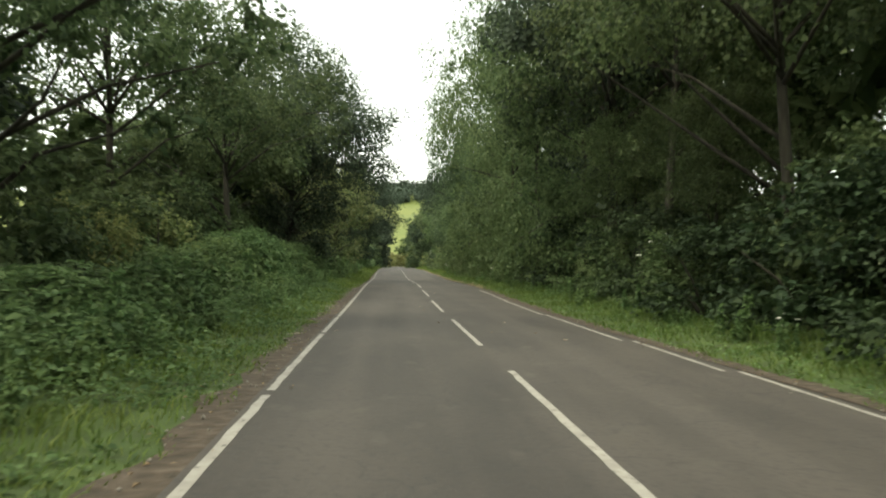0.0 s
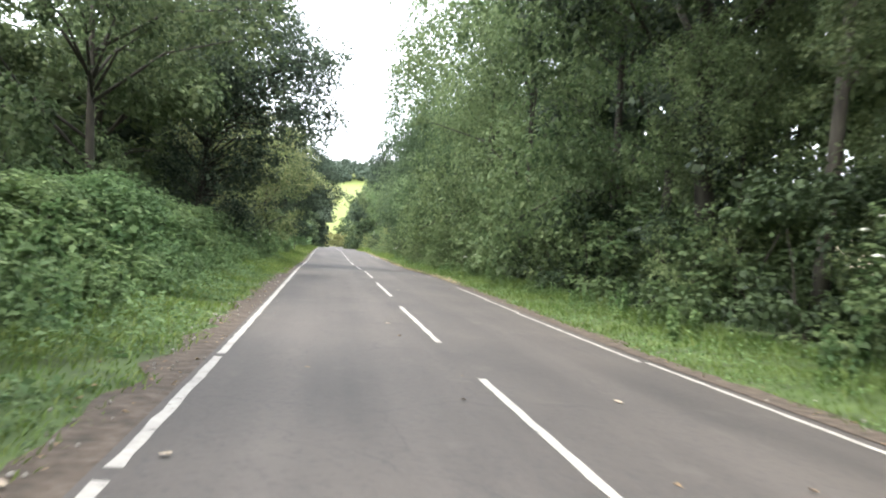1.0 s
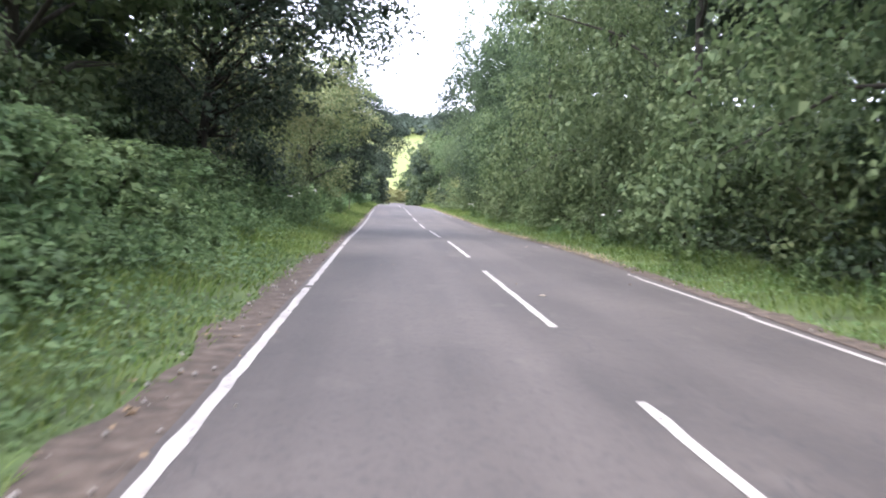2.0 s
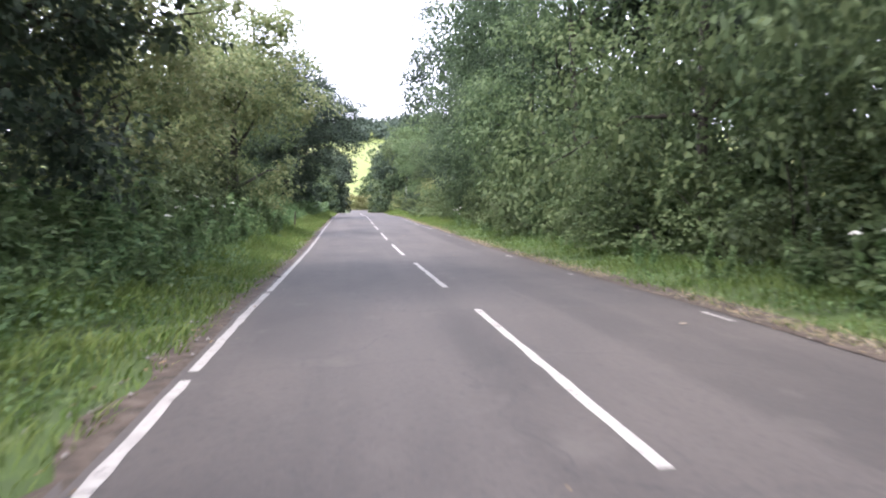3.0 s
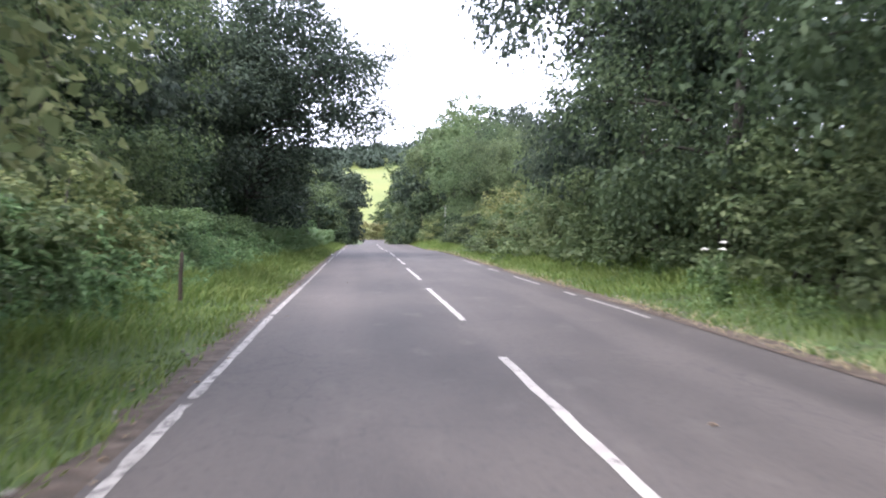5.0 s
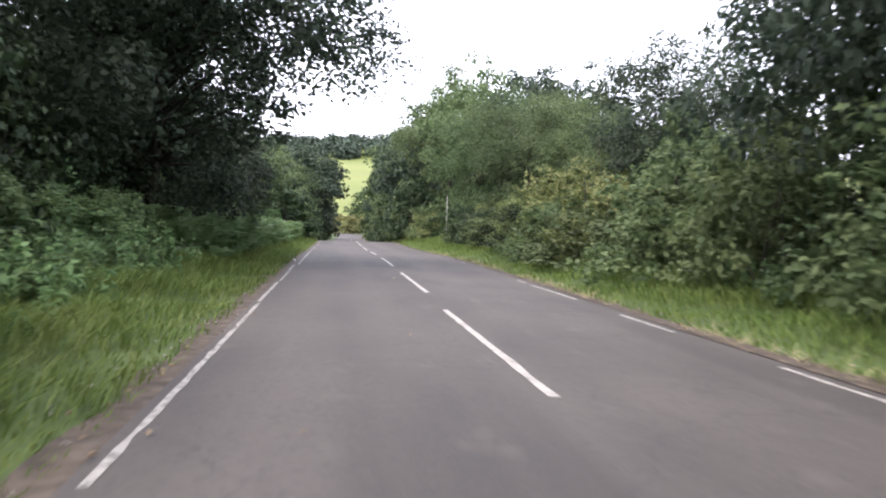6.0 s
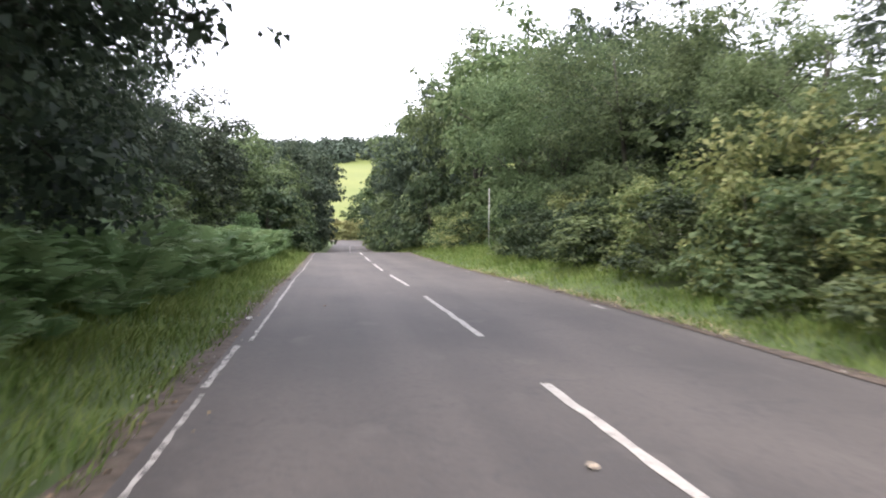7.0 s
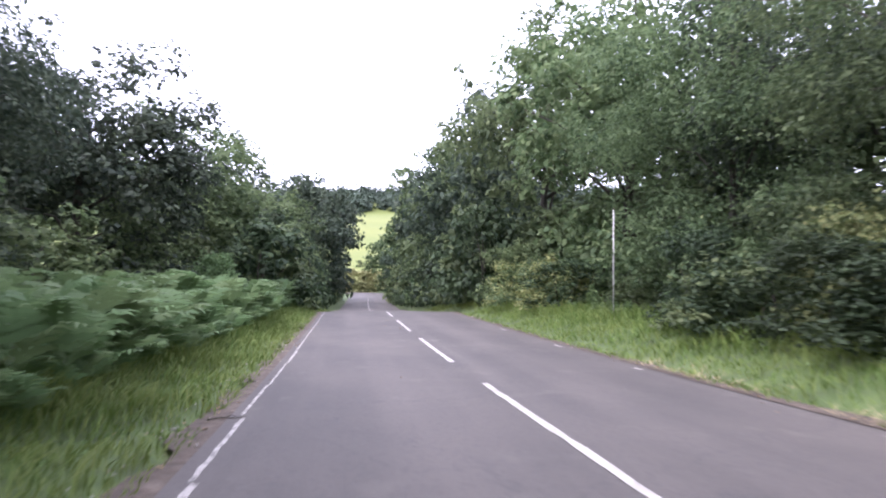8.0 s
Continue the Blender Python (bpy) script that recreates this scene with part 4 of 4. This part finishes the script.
# ---- posts and house ----
def build_marker_post():
    root = new("marker_post")
    v, f = tube([(0, 0, -0.2), (0, 0, 1.2), (0.01, 0, 2.7)], (0.018, 0.018, 0.016), 10)
    part("pole", mesh_from("pole", v, f, POST_PAINT, True), root)
    v, f = tube([(0.01, 0, 2.7), (0.01, 0, 2.74)], (0.02, 0.017), 10)
    part("cap", mesh_from("cap", v, f, STAKE_WOOD), root, "small dark end cap")
    root.location = (4.62, 114.5, float(land_z(4.62, 114.5)))
    return tagged(root, "thin weathered white metal post in the grass verge", "post")


def build_stake():
    v, f = tube([(0, 0, -0.2), (0.01, 0.01, 0.4), (0.03, 0, 0.78), (0.03, 0, 0.85)], (0.035, 0.033, 0.03, 0.008), 7)
    ob = new("wooden_stake", mesh_from("wooden_stake", v, f, STAKE_WOOD))
    ob.location = (-3.95, 64.7, float(land_z(-3.95, 64.7)))
    return tagged(ob, "short dark wooden stake at the verge", "stake")


def box(x0, y0, z0, x1, y1, z1):
    v = [(x, y, z) for z in (z0, z1) for x, y in ((x0, y0), (x1, y0), (x1, y1), (x0, y1))]
    return v, [(3, 2, 1, 0), (4, 5, 6, 7), (0, 1, 5, 4), (1, 2, 6, 5), (2, 3, 7, 6), (3, 0, 4, 7)]


def build_house():
    root = new("house")
    hw, dp, eave, ridge = 4.5, 7.0, 5.2, 8.2
    v = [(-hw, 0, -0.5), (hw, 0, -0.5), (hw, 0, eave), (0, 0, ridge), (-hw, 0, eave), (-hw, dp, -0.5), (hw, dp, -0.5), (hw, dp, eave), (0, dp, ridge), (-hw, dp, eave)]
    f = [(0, 1, 2, 3, 4), (9, 8, 7, 6, 5), (0, 4, 9, 5), (1, 6, 7, 2), (0, 5, 6, 1)]
    part("wall", mesh_from("wall", v, f, RENDERED_WALL), root, "cream rendered gable wall")
    v = []
    for yy in (-0.3, dp + 0.3):
        v += [(-hw - 0.4, yy, eave - 0.25), (0, yy, ridge + 0.05), (hw + 0.4, yy, eave - 0.25), (hw + 0.4, yy, eave - 0.05), (0, yy, ridge + 0.25), (-hw - 0.4, yy, eave - 0.05)]
    f = [(0, 1, 4, 5), (1, 2, 3, 4), (11, 10, 7, 6), (10, 9, 8, 7)] + [(i, (i + 1) % 6, 6 + (i + 1) % 6, 6 + i) for i in range(6)]
    part("roof", mesh_from("roof", v, f, ROOF_TILE), root, "brown tiled roof")
    for x in (-2, 2):
        for z in (1.0, 3.5):
            fr = part("window", mesh_from("window", *box(x - 0.6, -0.04, z, x + 0.6, 0.06, z + 1.2), POST_PAINT), root, "white framed window")
            part("pane", mesh_from("pane", *box(x - 0.5, -0.05, z + 0.1, x + 0.5, 0.0, z + 1.1), DARK_GLASS), fr)
    root.matrix_basis = pose(38, 57, float(land_z(38, 57)), 0, 0, -30)
    return tagged(root, "cream rendered house beyond the roadside trees", "house")


build_marker_post()
build_stake()
build_house()


# ---- litter on the road edge ----
def build_litter():
    rng = np.random.default_rng(7)
    n = 900
    y = rng.uniform(-14, 130, n)
    side = np.where(rng.random(n) < 0.62, -1, 1)
    off = np.where(rng.random(n) < 0.95, rng.normal(2.95, 0.22, n), rng.uniform(0, 2.6, n))
    x = side * off + road_x(y)
    z = road_z(y) + 0.012 * (1 - (off / 2.8) ** 2) + 0.018
    at = np.column_stack([x, y, z])
    return tagged(new("leaf_litter", quads_mesh("leaf_litter", leaf_cards(rng, at, np.tile((0, 0, 2.5), (n, 1)), 0.055, 0.036, 0.3), DEAD)), "scattered brown dead leaves at the road edge", "leaves", kind="stuff")


def build_gravel():
    rng = np.random.default_rng(8)
    v, f = [], []
    for i in range(1100):
        y = rng.uniform(-14, 130)
        side = -1 if rng.random() < 0.7 else 1
        off = side * rng.normal(2.98, 0.15)
        r = rng.uniform(0.006, 0.022)
        c = np.array((off + float(road_x(y)), y, float(road_z(y)) + r * 0.5 + 0.005))
        b = len(v)
        for d in ((1, 0, 0), (-1, 0, 0), (0, 1, 0), (0, -1, 0), (0, 0, 1), (0, 0, -1)):
            v.append(tuple(c + np.array(d) * r * rng.uniform(0.6, 1.3)))
        f += [(b + a, b + e, b + g) for a, e, g in ((0, 2, 4), (2, 1, 4), (1, 3, 4), (3, 0, 4), (2, 0, 5), (1, 2, 5), (3, 1, 5), (0, 3, 5))]
    return tagged(new("gravel", mesh_from("gravel", v, f, STONE)), "loose grey stones along the road edge", "gravel", kind="stuff")


build_litter()
build_gravel()


def build_paper_scrap(x, y, size):
    """A crumpled scrap of white paper lying by the edge line."""
    rng = np.random.default_rng(17)
    n = 6
    v = [(size * (i / (n - 1) - 0.5), size * 0.7 * (j / (n - 1) - 0.5), 0.012 + abs(rng.normal(0, 0.018))) for j in range(n) for i in range(n)]
    f = [(j * n + i, j * n + i + 1, (j + 1) * n + i + 1, (j + 1) * n + i) for j in range(n - 1) for i in range(n - 1)]
    ob = new("paper_scrap", mesh_from("paper_scrap", v, f, PAPER))
    ob.location, ob.rotation_euler = (x, y, float(road_z(y))), (0, 0, 0.4)
    return tagged(ob, "crumpled white scrap of paper beside the edge line", "litter")


def build_fallen_twig(x, y, turn):
    pts = [(-0.16, 0, 0.012), (-0.05, 0.03, 0.02), (0.06, -0.01, 0.016), (0.17, 0.03, 0.012)]
    root = new("fallen_twig")
    v, f = tube(pts, (0.009, 0.008, 0.006, 0.003), 6)
    part("stem", mesh_from("stem", v, f, BARK, True), root)
    v, f = tube([(0.0, 0.01, 0.018), (0.05, 0.08, 0.03), (0.1, 0.12, 0.014)], (0.005, 0.004, 0.002), 5)
    part("side_shoot", mesh_from("side_shoot", v, f, BARK, True), root)
    root.location, root.rotation_euler = (x, y, float(road_z(y)) + 0.004), (0, 0, turn)
    return tagged(root, "dark broken twig lying at the road edge", "twig")


def build_fallen_leaf(x, y, size, turn, label):
    """A single broad dead leaf, curled at its rim, lying flat."""
    v, f = [(0, 0, 0.006)], []
    for k in range(10):
        a = 2 * math.pi * k / 10
        r = size * (0.4 + 0.12 * math.cos(a) + (0.08 if k % 2 else -0.04))
        v.append((r * math.cos(a), 0.7 * r * math.sin(a), 0.008 + 0.009 * abs(math.sin(a * 1.5 + turn))))
    f = [(0, 1 + k, 1 + (k + 1) % 10) for k in range(10)]
    ob = new("fallen_leaf", mesh_from("fallen_leaf", v, f, DRY_LEAF))
    ob.location, ob.rotation_euler = (x, y, float(road_z(y)) + 0.012), (0, 0, turn)
    return tagged(ob, label, "leaf")


for x, y, size, turn in ((-2.38, 2.6, 0.09, 0.4), (1.02, 5.0, 0.13, 1.7), (1.5, 1.0, 0.12, 2.3), (0.35, 20.6, 0.14, 0.9), (-0.55, 11.2, 0.12, 2.0), (1.9, 31.5, 0.12, 0.2), (-0.3, 84.6, 0.12, 1.1)):
    build_fallen_leaf(x, y, size, turn, "pale curled dead leaf lying on the asphalt")
build_fallen_leaf(-3.05, 1.9, 0.2, 0.6, "large pale dead leaf on the bare soil margin")
build_paper_scrap(-2.72, 92.2, 0.08)
for x, y, turn in ((-2.68, 102.3, 0.3), (-2.78, 105.4, 1.2), (-2.7, 38.6, 2.2), (2.8, 96.8, 0.8)):
    build_fallen_twig(x, y, turn)


# ---- white lines, pieces of the road ----
def line_piece(name, y0, y1, centre, width, mat, seed, step=0.3):
    ys = list(np.arange(y0, y1, step)) + [y1]
    me = strip(name, ys, lambda y: centre - width / 2 + wobble(y * 3.0, seed, 0.02), lambda y: centre + width / 2 + wobble(y * 3.0, seed + 50, 0.02), 0.004, mat)
    return part(name, me, road)


def line_sway(y):
    """How far the painted centre line strays sideways."""
    return float(np.interp(y, (-10, -3, 6, 15, 27, 36, 42, 60, 69, 81, 90, 99, 108, 130), (0, 0.03, -0.04, -0.04, 0.04, 0.05, -0.03, -0.07, -0.08, 0.04, 0.07, 0.04, 0, 0)))


for n in range(-4, 24):
    line_piece("centre_line_mark", 9.0 * n, 9.0 * n + 6.0, line_sway(9 * n + 3), 0.082, PAINT, n, 0.4)
y, k = -40.0, 0
rl = random.Random(3)
while y < 150:
    end = y + rl.uniform(4, 9)
    late = y > 78
    if late:
        end = y + rl.uniform(1.2, 5.5)
    line_piece("edge_line", y, end, -2.58 + (0.09 if 88 < y < 98 else 0.03 if y > 98 else 0) + (rl.uniform(-0.03, 0.01) if late else 0), 0.085 if y < 70 else rl.uniform(0.035, 0.06) if y < 97 else rl.uniform(0.022, 0.04), PAINT if y < 40 else PAINT_WORN, 100 + k, 0.12 if late else 0.3)
    y = end + (rl.uniform(0.04, 0.35) if late else 0.0 if rl.random() < 0.4 else rl.uniform(0.05, 0.35))
    k += 1
y = -40.0
while y < 120:
    bare = 20 < y < 62 or y > 84
    end = y + (rl.uniform(0.2, 0.9) if bare else rl.uniform(3, 8) if y < 20 else rl.uniform(0.8, 3.5))
    line_piece("edge_line", y, end, right_line((y + end) / 2), 0.07, PAINT if y < 20 else PAINT_WORN, 200 + k)
    y = end + (rl.uniform(4, 9) if bare else 0.02 if y < 20 else rl.uniform(0.3, 2.5))
    k += 1
